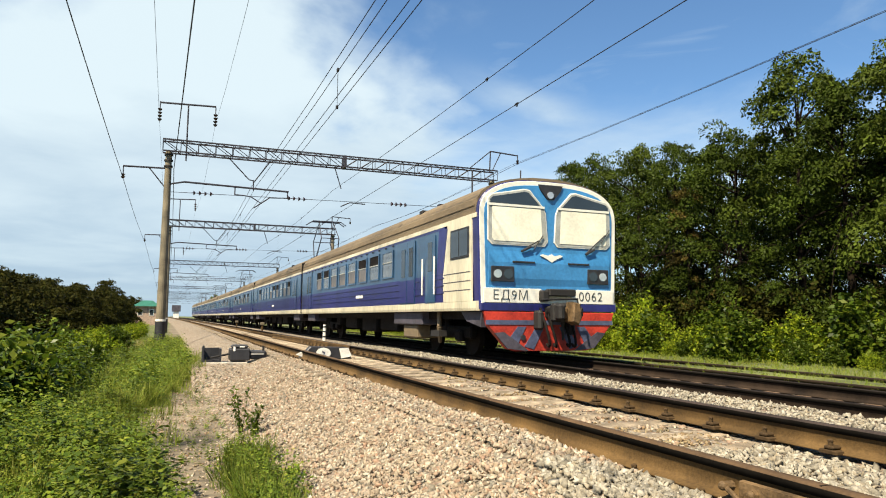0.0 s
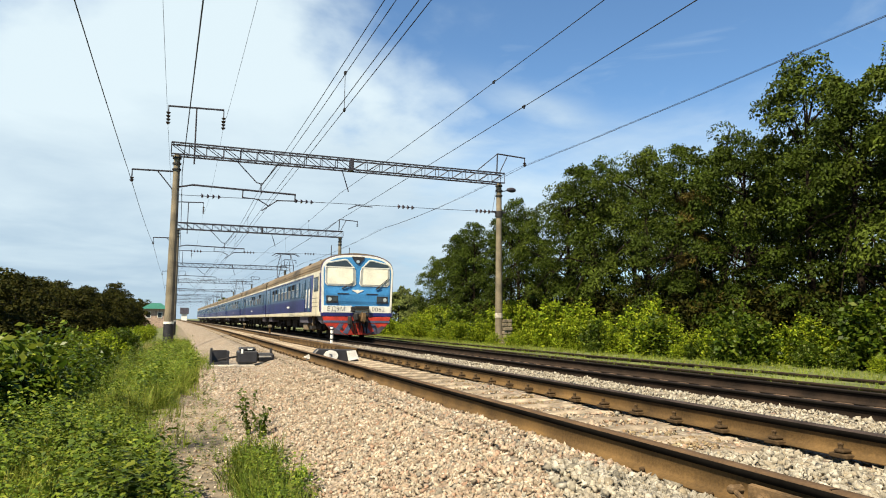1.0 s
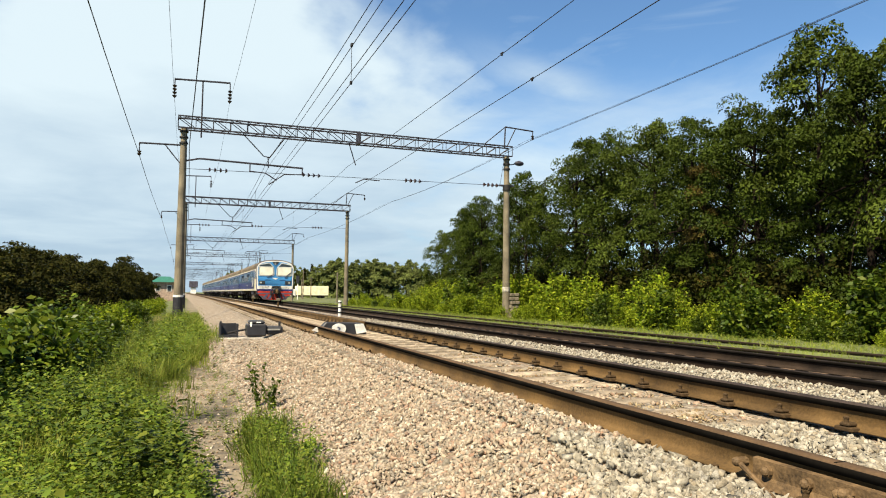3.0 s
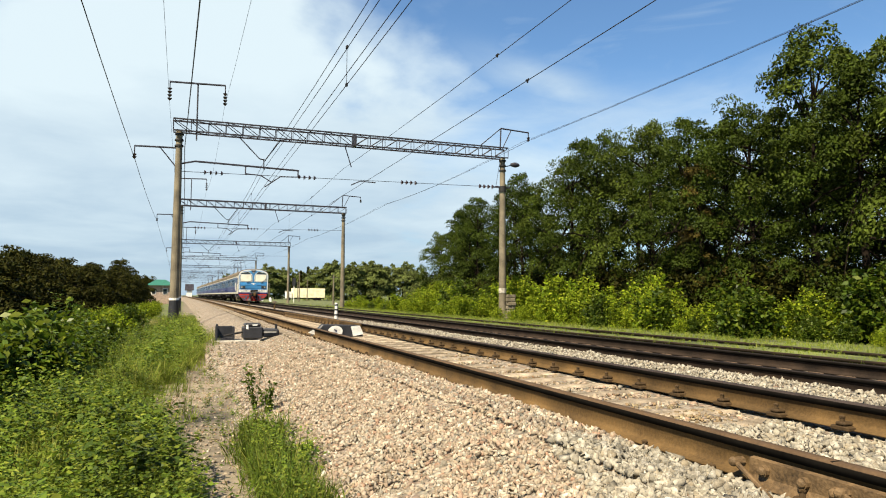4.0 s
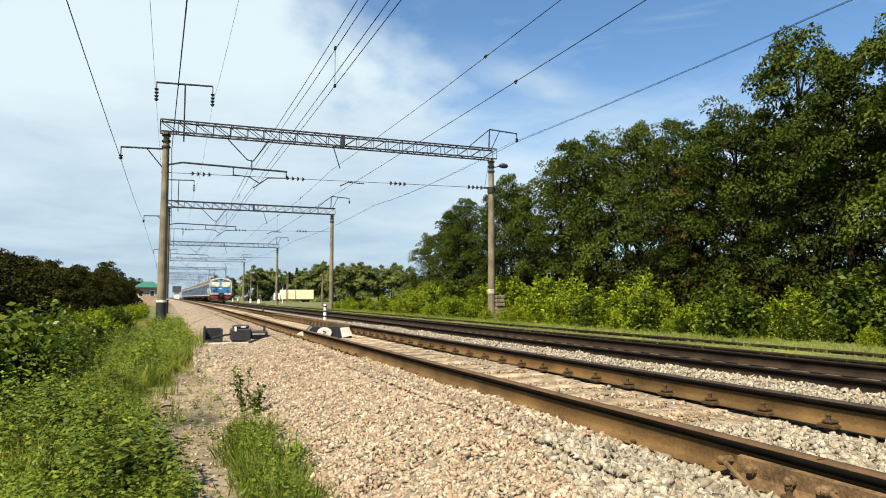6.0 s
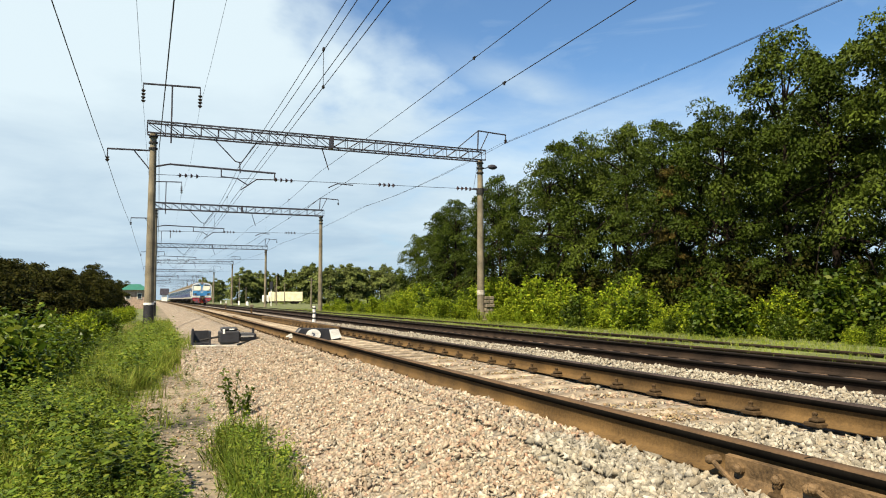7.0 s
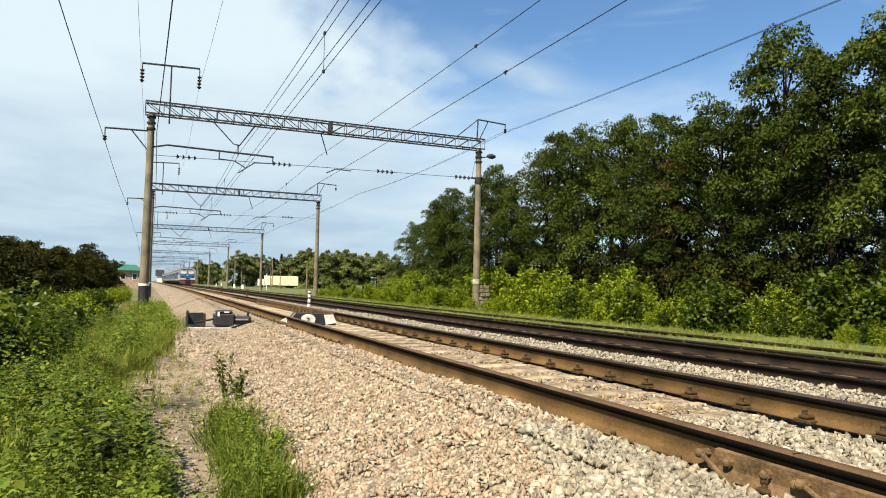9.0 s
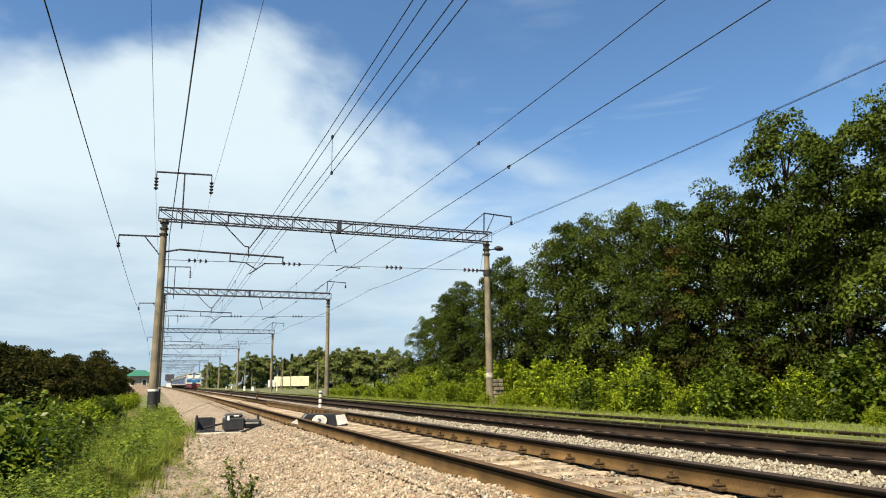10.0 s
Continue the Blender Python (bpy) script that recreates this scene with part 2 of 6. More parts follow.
M_LEAF = material("tree_leaf", (0.0252, 0.0378, 0.00504), 0.5, vary=0.6, scale=0.35, fine=4, dark=0.6, light=1.3, per="island",
                  hues=[(0.0182, 0.0271, 0.00335), (0.023, 0.0344, 0.00426), (0.0278, 0.0417, 0.00516), (0.0328, 0.049, 0.00606)], trans=0.08, spec=0.04)
M_LEAF_LIGHT = material("light_tree_leaf", (0.0326, 0.0467, 0.00653), 0.5, vary=0.6, scale=0.35, fine=4, dark=0.6, light=1.3, per="island",
                        hues=[(0.0279, 0.0387, 0.00507), (0.0348, 0.0481, 0.00631), (0.0416, 0.0575, 0.00751), (0.0485, 0.0671, 0.00884)], trans=0.08, spec=0.04)
# paler than the near leaves: distance haze mixed into the base colour
M_LEAF_HAZE = material("hazed_far_leaf", (0.0945, 0.121, 0.0315), 0.7, vary=0.6, scale=0.2, fine=2, dark=0.6, light=1.3, per="island",
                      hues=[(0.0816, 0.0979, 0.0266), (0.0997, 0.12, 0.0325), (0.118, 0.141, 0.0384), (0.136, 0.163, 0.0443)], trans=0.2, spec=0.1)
M_LEAF_RUSSET = material("russet_tree_leaf", (0.0768, 0.0576, 0.016), 0.6, vary=0.6, scale=0.35, fine=4, per="island",
                         hues=[(0.0576, 0.048, 0.0115), (0.0832, 0.0576, 0.0141), (0.064, 0.064, 0.0128), (0.102, 0.064, 0.0192)], trans=0.08, spec=0.04)
# leaf colour lowered so that foliage looks shaded
M_LEAF_SHADE = material("shade_dark_leaf", (0.0146, 0.0213, 0.00357), 0.6, vary=0.6, scale=0.5, fine=5, per="island",
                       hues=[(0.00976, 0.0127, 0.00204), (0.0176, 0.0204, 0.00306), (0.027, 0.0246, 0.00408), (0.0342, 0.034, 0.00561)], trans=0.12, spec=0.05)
M_SHRUB = material("shrub_leaf", (0.0919, 0.146, 0.00901), 0.55, vary=0.6, scale=0.8, fine=6, per="island",
                   hues=[(0.0735, 0.121, 0.0072), (0.138, 0.199, 0.0108), (0.203, 0.257, 0.0135), (0.276, 0.309, 0.0225)], trans=0.35, spec=0.08)
M_WEED = material("weed_leaf", (0.0332, 0.0609, 0.00489), 0.5, vary=0.5, scale=1.0, fine=8, per="island",
                  hues=[(0.0196, 0.0384, 0.00325), (0.0429, 0.073, 0.00489), (0.0665, 0.104, 0.00597), (0.0975, 0.118, 0.00957)], trans=0.35, spec=0.2)
M_HERB = material("herb_leaf", (0.0834, 0.122, 0.0128), 0.55, vary=0.6, scale=0.9, fine=7, per="island",
                  hues=[(0.0321, 0.0576, 0.00642), (0.0706, 0.112, 0.0103), (0.109, 0.153, 0.0128), (0.167, 0.186, 0.0224)], trans=0.3, spec=0.15)
M_GRASS = material("grass_blade", (0.08, 0.113, 0.0118), 0.6, vary=0.6, scale=0.6, fine=6, per="island",
                   hues=[(0.0401, 0.0682, 0.00708), (0.0741, 0.113, 0.011), (0.109, 0.148, 0.0157), (0.155, 0.148, 0.0315)], trans=0.25, spec=0.15)
M_YELLOW = material("yellowing_grass", (0.131, 0.144, 0.0197), 0.7, vary=0.5, per="island", hues=[(0.0984, 0.118, 0.0131), (0.131, 0.144, 0.0197), (0.184, 0.171, 0.0328)], trans=0.25, spec=0.15)
M_LIME = material("lime_herb_leaf", (0.108, 0.153, 0.0153), 0.55, vary=0.6, scale=0.9, fine=7, per="island",
                  hues=[(0.0498, 0.0805, 0.00767), (0.0844, 0.127, 0.0107), (0.119, 0.157, 0.0139), (0.153, 0.172, 0.0215)], trans=0.3, spec=0.15)
M_FEATHER = material("feathery_grass", (0.166, 0.197, 0.0311), 0.65, vary=0.6, scale=0.5, fine=5, per="island",
                     hues=[(0.0934, 0.141, 0.0166), (0.135, 0.18, 0.0228), (0.18, 0.212, 0.0331), (0.233, 0.233, 0.0518)], trans=0.25, spec=0.1)
M_BROAD = material("broad_bush_leaf", (0.082, 0.123, 0.0107), 0.45, vary=0.5, scale=1.0, fine=8, per="island",
                   hues=[(0.0369, 0.0697, 0.00656), (0.0697, 0.115, 0.00902), (0.107, 0.148, 0.0115), (0.148, 0.172, 0.0148)], trans=0.3, spec=0.25)
M_STRAW = material("dry_grass", (0.262, 0.21, 0.105), 0.8, vary=0.5, per="island", hues=[(0.197, 0.157, 0.0656), (0.295, 0.236, 0.118)], trans=0.2)
M_BARK = material("tree_bark", (0.0128, 0.0096, 0.0072), 1.0, vary=0.8, scale=3, fine=25, bump=0.6, bscale=20, spec=0.05)

# train paints
M_TWHITE = material("cream_train_paint", (0.5208, 0.4784, 0.3536), 0.42, vary=0.55, scale=1.3, fine=14, dark=0.74, light=1.1, streak=(1, 1, 0.25), coat=0.15)
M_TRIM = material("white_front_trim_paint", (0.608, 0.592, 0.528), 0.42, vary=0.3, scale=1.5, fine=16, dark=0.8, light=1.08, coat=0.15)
M_TBLUE = material("light_blue_train_paint", (0.0164, 0.0514, 0.11), 0.3, vary=0.45, scale=1.2, fine=16, streak=(1, 1, 0.3), coat=0.35)
M_FACE = material("sky_blue_face_paint", (0.03296, 0.164, 0.3608), 0.38, vary=0.35, scale=1.5, fine=16, coat=0.2)
M_TVIOLET = material("dark_blue_train_paint", (0.013, 0.014, 0.092), 0.38, vary=0.45, scale=1.2, fine=16, streak=(1, 1, 0.3), coat=0.12, spec=0.35)
M_ROOF = material("dusty_tan_roof_paint", (0.13, 0.0952, 0.0556), 0.8, vary=0.4, scale=0.9, fine=12, dark=0.6, streak=(1, 0.3, 1), bump=0.1)
M_UNDER = material("sooty_underframe", (0.0104, 0.0088, 0.008), 0.85, vary=0.7, scale=2, fine=20, bump=0.3, spec=0.1)
M_BOXGREY = material("violet_grey_paint", (0.04056, 0.03592, 0.04992), 0.7, vary=0.7, scale=2, fine=20)
M_RED = material("faded_red_paint", (0.30, 0.026, 0.015), 0.55, vary=0.6, scale=2.5, fine=20, spec=0.3)
M_DUSTBLUE = material("dusty_blue_stripe", (0.048, 0.0576, 0.1056), 0.6, vary=0.6, scale=2.5, fine=20)
M_GLASS = material("dark_window_glass", (0.024, 0.032, 0.04), 0.08, vary=0.3, scale=1)
M_TANPANE = material("dusty_brown_glass", (0.104, 0.084, 0.068), 0.3, vary=0.7, scale=2.5, fine=12)
# the grey base colour paints the sky's reflection on the panes
M_SKYGLASS = material("sky_grey_glass", (0.096, 0.108, 0.12), 0.15, vary=0.5, scale=0.8, fine=6)
M_BLIND = material("cream_window_blind", (0.64, 0.616, 0.496), 0.5, vary=0.25, scale=1.2, fine=20, coat=0.6)
M_GASKET = material("grey_gasket", (0.272, 0.28, 0.264), 0.5, vary=0.4)
M_CHROME = material("lamp_glass", (0.48, 0.48, 0.464), 0.15, 0.6, vary=0.3)
M_DARKMETAL = material("greasy_iron", (0.00576, 0.00456, 0.00408), 0.75, 0.0, vary=0.7, scale=4, fine=30)


# ---------------------------------------------------------------- mesh helpers
def part(name, bm, mat, parent=None, label=""):
    me = bpy.data.meshes.new(name)
    bm.to_mesh(me)
    bm.free()
    me.materials.append(mat)
    ob = new(name, me)
    ob.parent = parent
    if label:
        tagged(ob, label)
    return ob


def thing(name, label, category, group="", m=None, kind=""):
    ob = new(name)
    ob.empty_display_size = 0.2
    if m is not None:
        ob.matrix_basis = m
    return tagged(ob, label, category, group, kind)


def box(bm, x0, x1, y0, y1, z0, z1, bevel=0.0):
    r = bmesh.ops.create_cube(bm, size=1.0, matrix=Matrix.Translation(((x0 + x1) / 2, (y0 + y1) / 2, (z0 + z1) / 2)) @ Matrix.Diagonal((x1 - x0, y1 - y0, z1 - z0, 1)))
    if bevel:
        es = {e for v in r["verts"] for e in v.link_edges}
        bmesh.ops.bevel(bm, geom=list(es), offset=bevel, segments=1, affect="EDGES")
    return bm


def rod(bm, a, b, r0, r1=None, seg=8, caps=True):
    a, b = Vector(a), Vector(b)
    d = b - a
    q = d.to_track_quat("Z", "Y").to_matrix().to_4x4()
    bmesh.ops.create_cone(bm, cap_ends=caps, segments=seg, radius1=r0, radius2=r0 if r1 is None else r1, depth=d.length,
                          matrix=Matrix.Translation((a + b) / 2) @ q)
    return bm


def ball(bm, c, r, sub=2, scale=(1, 1, 1)):
    bmesh.ops.create_icosphere(bm, subdivisions=sub, radius=r, matrix=Matrix.Translation(c) @ Matrix.Diagonal((*scale, 1)))
    return bm


def prism(bm, pts, axis, lo, hi, bevel=0.0):
    """A flat polygon pushed out along an axis. pts are the two other coordinates, in x, y, z order."""
    def at(p, w):
        return {"x": (w, p[0], p[1]), "y": (p[0], w, p[1]), "z": (p[0], p[1], w)}[axis]
    a = [bm.verts.new(at(p, lo)) for p in pts]
    b = [bm.verts.new(at(p, hi)) for p in pts]
    fs = [bm.faces.new(a), bm.faces.new(b[::-1])]
    n = len(pts)
    for i in range(n):
        fs.append(bm.faces.new((a[(i + 1) % n], a[i], b[i], b[(i + 1) % n])))
    bmesh.ops.recalc_face_normals(bm, faces=fs)
    if bevel:
        bmesh.ops.bevel(bm, geom=[e for f in fs[:2] for e in f.edges], offset=bevel, segments=1, affect="EDGES")
    return bm


def B():
    return bmesh.new()


def arrays(name, verts, faces, mat, parent=None, smooth=False):
    """One mesh object from numpy arrays; all faces have the same number of corners."""
    verts, faces = np.asarray(verts, np.float32), np.asarray(faces, np.int32)
    me = bpy.data.meshes.new(name)
    k = faces.shape[1]
    me.vertices.add(len(verts))
    me.vertices.foreach_set("co", verts.ravel())
    me.loops.add(faces.size)
    me.loops.foreach_set("vertex_index", faces.ravel())
    me.polygons.add(len(faces))
    me.polygons.foreach_set("loop_start", np.arange(0, faces.size, k, dtype=np.int32))
    if smooth:
        me.polygons.foreach_set("use_smooth", np.ones(len(faces), bool))
    me.update(calc_edges=True)
    me.materials.append(mat)
    ob = new(name, me)
    ob.parent = parent
    return ob


def spin(rng, n, tilt=math.pi):
    """n random turns: any heading, leaning up to tilt."""
    a, t, s = rng.uniform(0, 2 * math.pi, n), rng.uniform(0, tilt, n), rng.uniform(0, 2 * math.pi, n)
    ca, sa, ct, st, cs, ss = np.cos(a), np.sin(a), np.cos(t), np.sin(t), np.cos(s), np.sin(s)
    z = np.zeros(n)
    o = np.ones(n)
    rz = np.stack([np.stack([ca, -sa, z], -1), np.stack([sa, ca, z], -1), np.stack([z, z, o], -1)], 1)
    rx = np.stack([np.stack([o, z, z], -1), np.stack([z, ct, -st], -1), np.stack([z, st, ct], -1)], 1)
    r2 = np.stack([np.stack([cs, -ss, z], -1), np.stack([ss, cs, z], -1), np.stack([z, z, o], -1)], 1)
    return rz @ rx @ r2


def spread(V, F, place, turn, size):
    """Copies of a small template at many places, as arrays."""
    V, F = np.asarray(V, float), np.asarray(F, int)
    out = np.einsum("nij,kj->nki", turn, V) * np.asarray(size)[:, None, None] + np.asarray(place)[:, None, :]
    return out.reshape(-1, 3), (F[None] + (np.arange(len(place)) * len(V))[:, None, None]).reshape(-1, F.shape[1])


def facing(rng, normals, loose):
    """Turns that lay a leaf across a direction, with some looseness."""
    n = len(normals)
    z = normals + rng.normal(0, loose, (n, 3))
    z /= np.linalg.norm(z, axis=1)[:, None]
    x = np.cross(z, rng.normal(0, 1, (n, 3)))
    x /= np.linalg.norm(x, axis=1)[:, None]
    return np.stack([x, np.cross(z, x), z], -1)


LEAF_V = [(0, 0, 0), (0.28, 0.5, 0.06), (0, 1.0, -0.08), (-0.28, 0.5, 0.06)]
LEAF_F = [(0, 1, 2, 3)]


def tri_tree(rng, h, r, trunk_h, clumps, leaves, leaf, flat=0.5, spreadr=1.0, lobes=0.16):
    """A tree: tapered trunk and limbs, and a crown of leafy sprays, each thick on top and bare beneath. Returns the trunk bmesh and crown arrays."""
    bm = B()
    lean = rng.uniform(-0.04, 0.04, 2)
    top = Vector((lean[0] * h, lean[1] * h, h * 0.86))
    pts = [Vector((0, 0, -0.3)), Vector((lean[0] * h * 0.2, lean[1] * h * 0.3, h * 0.3)), Vector((lean[0] * h * 0.7, lean[1] * h * 0.6, h * 0.6)), top]
    rad = [0.022 * h, 0.015 * h, 0.009 * h, 0.002 * h]
    for i in range(3):
        rod(bm, pts[i], pts[i + 1], rad[i], rad[i + 1], 9, False)
    ph = rng.uniform(0, 6.28, 3)
    boughs = max(8, clumps // 7)
    centres, out = [], []
    for i in range(boughs):
        u = ((i + rng.uniform(0.1, 0.9)) / boughs) ** 0.9
        z = trunk_h + 0.4 + (h - trunk_h - 1.0) * u
        prof = max(0.10, math.sin(math.pi * min(1.0, 0.22 + 0.76 * u))) ** 0.6
        a = i * 2.39996 + rng.uniform(-0.4, 0.4)
        lob = 1 + lobes * math.sin(3 * a + ph[0] + 4 * u)
        rr = r * prof * lob * rng.uniform(0.66, 1.0)
        c = Vector((lean[0] * z + rr * math.cos(a), lean[1] * z + rr * math.sin(a), z))
        s = pts[1].lerp(pts[2], rng.uniform(0, 1)) if u < 0.6 else pts[2].lerp(pts[3], rng.uniform(0, 0.7))
        mid = s.lerp(c, 0.55) + Vector((0, 0, 0.2))
        rod(bm, s, mid, 0.005 * h, 0.003 * h, 6, False)
        rod(bm, mid, c, 0.003 * h, 0.001 * h, 5, False)
        # a bough: a tilted shelf of sprays that hangs outward
        w = r * 0.33 * rng.uniform(0.7, 1.25)
        for q in range(6):
            b, e = rng.uniform(0, 2 * math.pi), w * math.sqrt(rng.uniform(0, 1))
            fx, fy = e * math.cos(b), e * math.sin(b)
            fall = 0.45 * (fx * math.cos(a) + fy * math.sin(a))
            centres.append((c.x + fx, c.y + fy, c.z - fall + rng.uniform(-0.45, 0.45)))
            out.append((math.cos(a), math.sin(a)))
    # the shaded heart of the crown
    core = max(6, clumps // 10)
    for i in range(core):
        u = (i + 0.5) / core
        a = i * 2.4
        rr = r * 0.34 * math.sin(math.pi * (0.1 + 0.8 * u))
        centres.append((rr * math.cos(a), rr * math.sin(a), trunk_h + 0.3 + (h - trunk_h) * 0.86 * u))
        out.append((math.cos(a), math.sin(a)))
    centres, out = np.array(centres), np.array(out)
    per = leaves // len(centres)
    cs, oo = np.repeat(centres, per, 0), np.repeat(out, per, 0)
    n = len(cs)
    rc = rng.uniform(0.38, 0.78, len(centres)) * spreadr
    rc[boughs * 6:] = r * 0.34
    rc = np.repeat(rc, per)
    d = rng.normal(0, 1, (n, 3))
    d /= np.linalg.norm(d, axis=1)[:, None]
    shell = d.copy()
    d[:, 2] = np.abs(d[:, 2]) * 1.2 - 0.35
    k = rng.uniform(0.25, 1, n) ** 0.45
    off = d * (k * rc)[:, None] * (1, 1, flat)
    along = off[:, 0] * oo[:, 0] + off[:, 1] * oo[:, 1]
    off[:, 2] -= 0.3 * np.maximum(along, 0)
    V, F = spread(LEAF_V, LEAF_F, cs + off, facing(rng, shell * 0.6 + (0, 0, 0.55), 0.3), leaf * rng.uniform(0.6, 1.3, n))
    return bm, V, F


# ---------------------------------------------------------------- the line: its gentle bend far off
def bend(y):
    if y < 35:
        return 0.0
    return -((y - 35) ** 2) / 17000 if y < 150 else -0.778 - 0.0135 * (y - 150)


def heading(y):
    return math.degrees(math.atan2(bend(y) - bend(y + 1), 1.0))


YS = [-30, -10, 0, 5, 10, 20, 35, 50, 65, 80, 95, 110, 130, 150, 175, 200, 260, 340, 450, 620]
TRACK_1, Z_1 = 3.45, 0.02
TRACK_2, Z_2 = 7.94, -0.18
TRACK_3, Z_3 = 11.65, -0.33
HALF = 0.7975


# ---------------------------------------------------------------- ground and ballast
def sheet(name, xs, ys, height, mat, bent=False):
    vs, fs = [], []
    for y in ys:
        for x in xs:
            vs.append((x + (bend(y) if bent else 0), y, height(x, y)))
    w = len(xs)
    for j in range(len(ys) - 1):
        for i in range(w - 1):
            fs.append((j * w + i, j * w + i + 1, (j + 1) * w + i + 1, (j + 1) * w + i))
    return arrays(name, vs, fs, mat, smooth=True)


def profile(points, x):
    return float(np.interp(x, [p[0] for p in points], [p[1] for p in points]))


GROUND = [(-2500, -2.4), (-60, -2.4), (-14, -2.2), (-7, -1.7), (-3.5, -1.1), (-1.2, -0.86), (0.7, -0.8), (1.2, -0.85), (2, -0.95), (9, -0.95), (10, -0.60), (10.4, -0.46), (10.8, -0.415), (12.6, -0.415), (14, -0.48), (17, -0.62), (30, -1.0), (2500, -1.0)]
BALLAST = [(0.45, -0.88), (0.8, -0.75), (1.2, -0.57), (2.05, -0.27), (2.38, -0.20), (2.5, -0.172), (2.64, -0.20), (3.43, -0.235), (4.25, -0.215), (4.6, -0.19), (5.2, -0.19), (5.75, -0.22),
           (6.3, -0.235), (6.7, -0.28), (6.95, -0.36), (8.9, -0.39), (9.5, -0.37), (10.0, -0.48), (10.5, -0.68)]


def ground_z(x, y):
    return profile(GROUND, x) + (0.05 * noise.noise((x * 0.7, y * 0.7, 0)) if abs(x) < 40 and abs(y) < 80 else 0)


def bed_z(x, y):
    base = profile(BALLAST, x)
    shelf = max(0.0, min(1.0, (3.6 - abs(y - 17.4)) / 1.8)) * max(0.0, min(1.0, (x - 0.3) / 0.3))
    base += max(0.0, -0.40 - base) * shelf
    if 2.2 < x < 4.65:
        base += 0.03 * max(0.0, min(1.0, (11 - y) / 3))
    if 2.2 < x < 2.66:
        base -= 0.03 * max(0.0, min(1.0, (3.1 - y) / 0.5))
    return base + 0.022 * noise.noise((x * 3, y * 3, 3)) + 0.03 * noise.noise((x * 0.8, y * 0.5, 7))


def ground_material():
    m = material("grass_and_dirt", (0.1, 0.13, 0.03), 0.95, vary=0.9, scale=0.6, fine=9, bump=0.7, bscale=9)
    n, l = m.node_tree.nodes, m.node_tree.links
    b = n["Principled BSDF"]
    scaled = b.inputs["Base Color"].links[0].from_node
    tc = n.new("ShaderNodeTexCoord")
    s = n.new("ShaderNodeSeparateXYZ")
    l.new(tc.outputs["Object"], s.inputs[0])
    nz = n.new("ShaderNodeTexNoise")
    nz.inputs["Scale"].default_value, nz.inputs["Detail"].default_value = 1.6, 5
    l.new(tc.outputs["Object"], nz.inputs["Vector"])
    # the trodden path runs beside the ballast
    off = n.new("ShaderNodeMath")
    off.operation = "SUBTRACT"
    l.new(s.outputs[0], off.inputs[0])
    off.inputs[1].default_value = 0.62
    ab = n.new("ShaderNodeMath")
    ab.operation = "ABSOLUTE"
    l.new(off.outputs[0], ab.inputs[0])
    ad = n.new("ShaderNodeMath")
    ad.operation = "MULTIPLY_ADD"
    l.new(nz.outputs["Fac"], ad.inputs[0])
    ad.inputs[1].default_value = 1.1
    l.new(ab.outputs[0], ad.inputs[2])
    mr = n.new("ShaderNodeMapRange")
    mr.inputs["From Min"].default_value, mr.inputs["From Max"].default_value = 1.15, 1.75
    mr.inputs["To Min"].default_value, mr.inputs["To Max"].default_value = 1, 0
    l.new(ad.outputs[0], mr.inputs["Value"])
    mx = n.new("ShaderNodeMix")
    mx.data_type = "RGBA"
    l.new(mr.outputs[0], mx.inputs["Factor"])
    mx.inputs["A"].default_value = (0.07, 0.082, 0.02, 1)
    mx.inputs["B"].default_value = (0.13, 0.105, 0.072, 1)
    l.new(mx.outputs["Result"], scaled.inputs[0])
    return m


gx = [-2500, -600, -150, -60, -30, -20, -14, -10, -7, -5, -3.5, -2.5, -1.8, -1.2, -0.7, -0.3, 0.1, 0.4, 0.7, 1.2, 2, 9, 10, 10.4, 10.8, 11.5, 12.6, 14, 15.5, 17, 20, 25, 30, 60, 200, 700, 2500]
gy = [-300, -60, -25, -12] + [round(-8 + 0.8 * i, 2) for i in range(60)] + [44, 50, 60, 75, 95, 120, 160, 220, 320, 500, 900, 1800, 4200]
ground = tagged(sheet("ground", gx, gy, ground_z, ground_material()), "grassy trackside ground with a trodden dirt path", "ground", kind="structure")
bx = [0.45, 0.65, 0.8, 1.0, 1.2, 1.5, 1.8, 2.05, 2.38, 2.5, 2.64, 3.0, 3.43, 3.9, 4.25, 4.6, 4.9, 5.2, 5.5, 5.75, 6.0, 6.3, 6.7, 6.95, 7.9, 8.9, 9.5, 10.0, 10.5]
by = [-30, -15] + [round(-6 + 0.4 * i, 2) for i in range(80)] + [27, 29, 32, 36, 42, 50, 60, 75, 95, 120, 150, 200, 260, 340, 450, 620]
bed = tagged(sheet("ballast_bed", bx, by, bed_z, M_BED, bent=True), "pinkish grey crushed stone ballast bed under the tracks", "ballast", kind="structure")


# ---------------------------------------------------------------- tracks
RAIL_PROFILE = [(-0.075, 0), (0.075, 0), (0.075, 0.011), (0.02, 0.028), (0.010, 0.05), (0.010, 0.125), (0.036, 0.142), (0.0375, 0.170), (0.028, 0.180),
                (-0.028, 0.180), (-0.0375, 0.170), (-0.036, 0.142), (-0.010, 0.125), (-0.010, 0.05), (-0.02, 0.028), (-0.075, 0.011)]


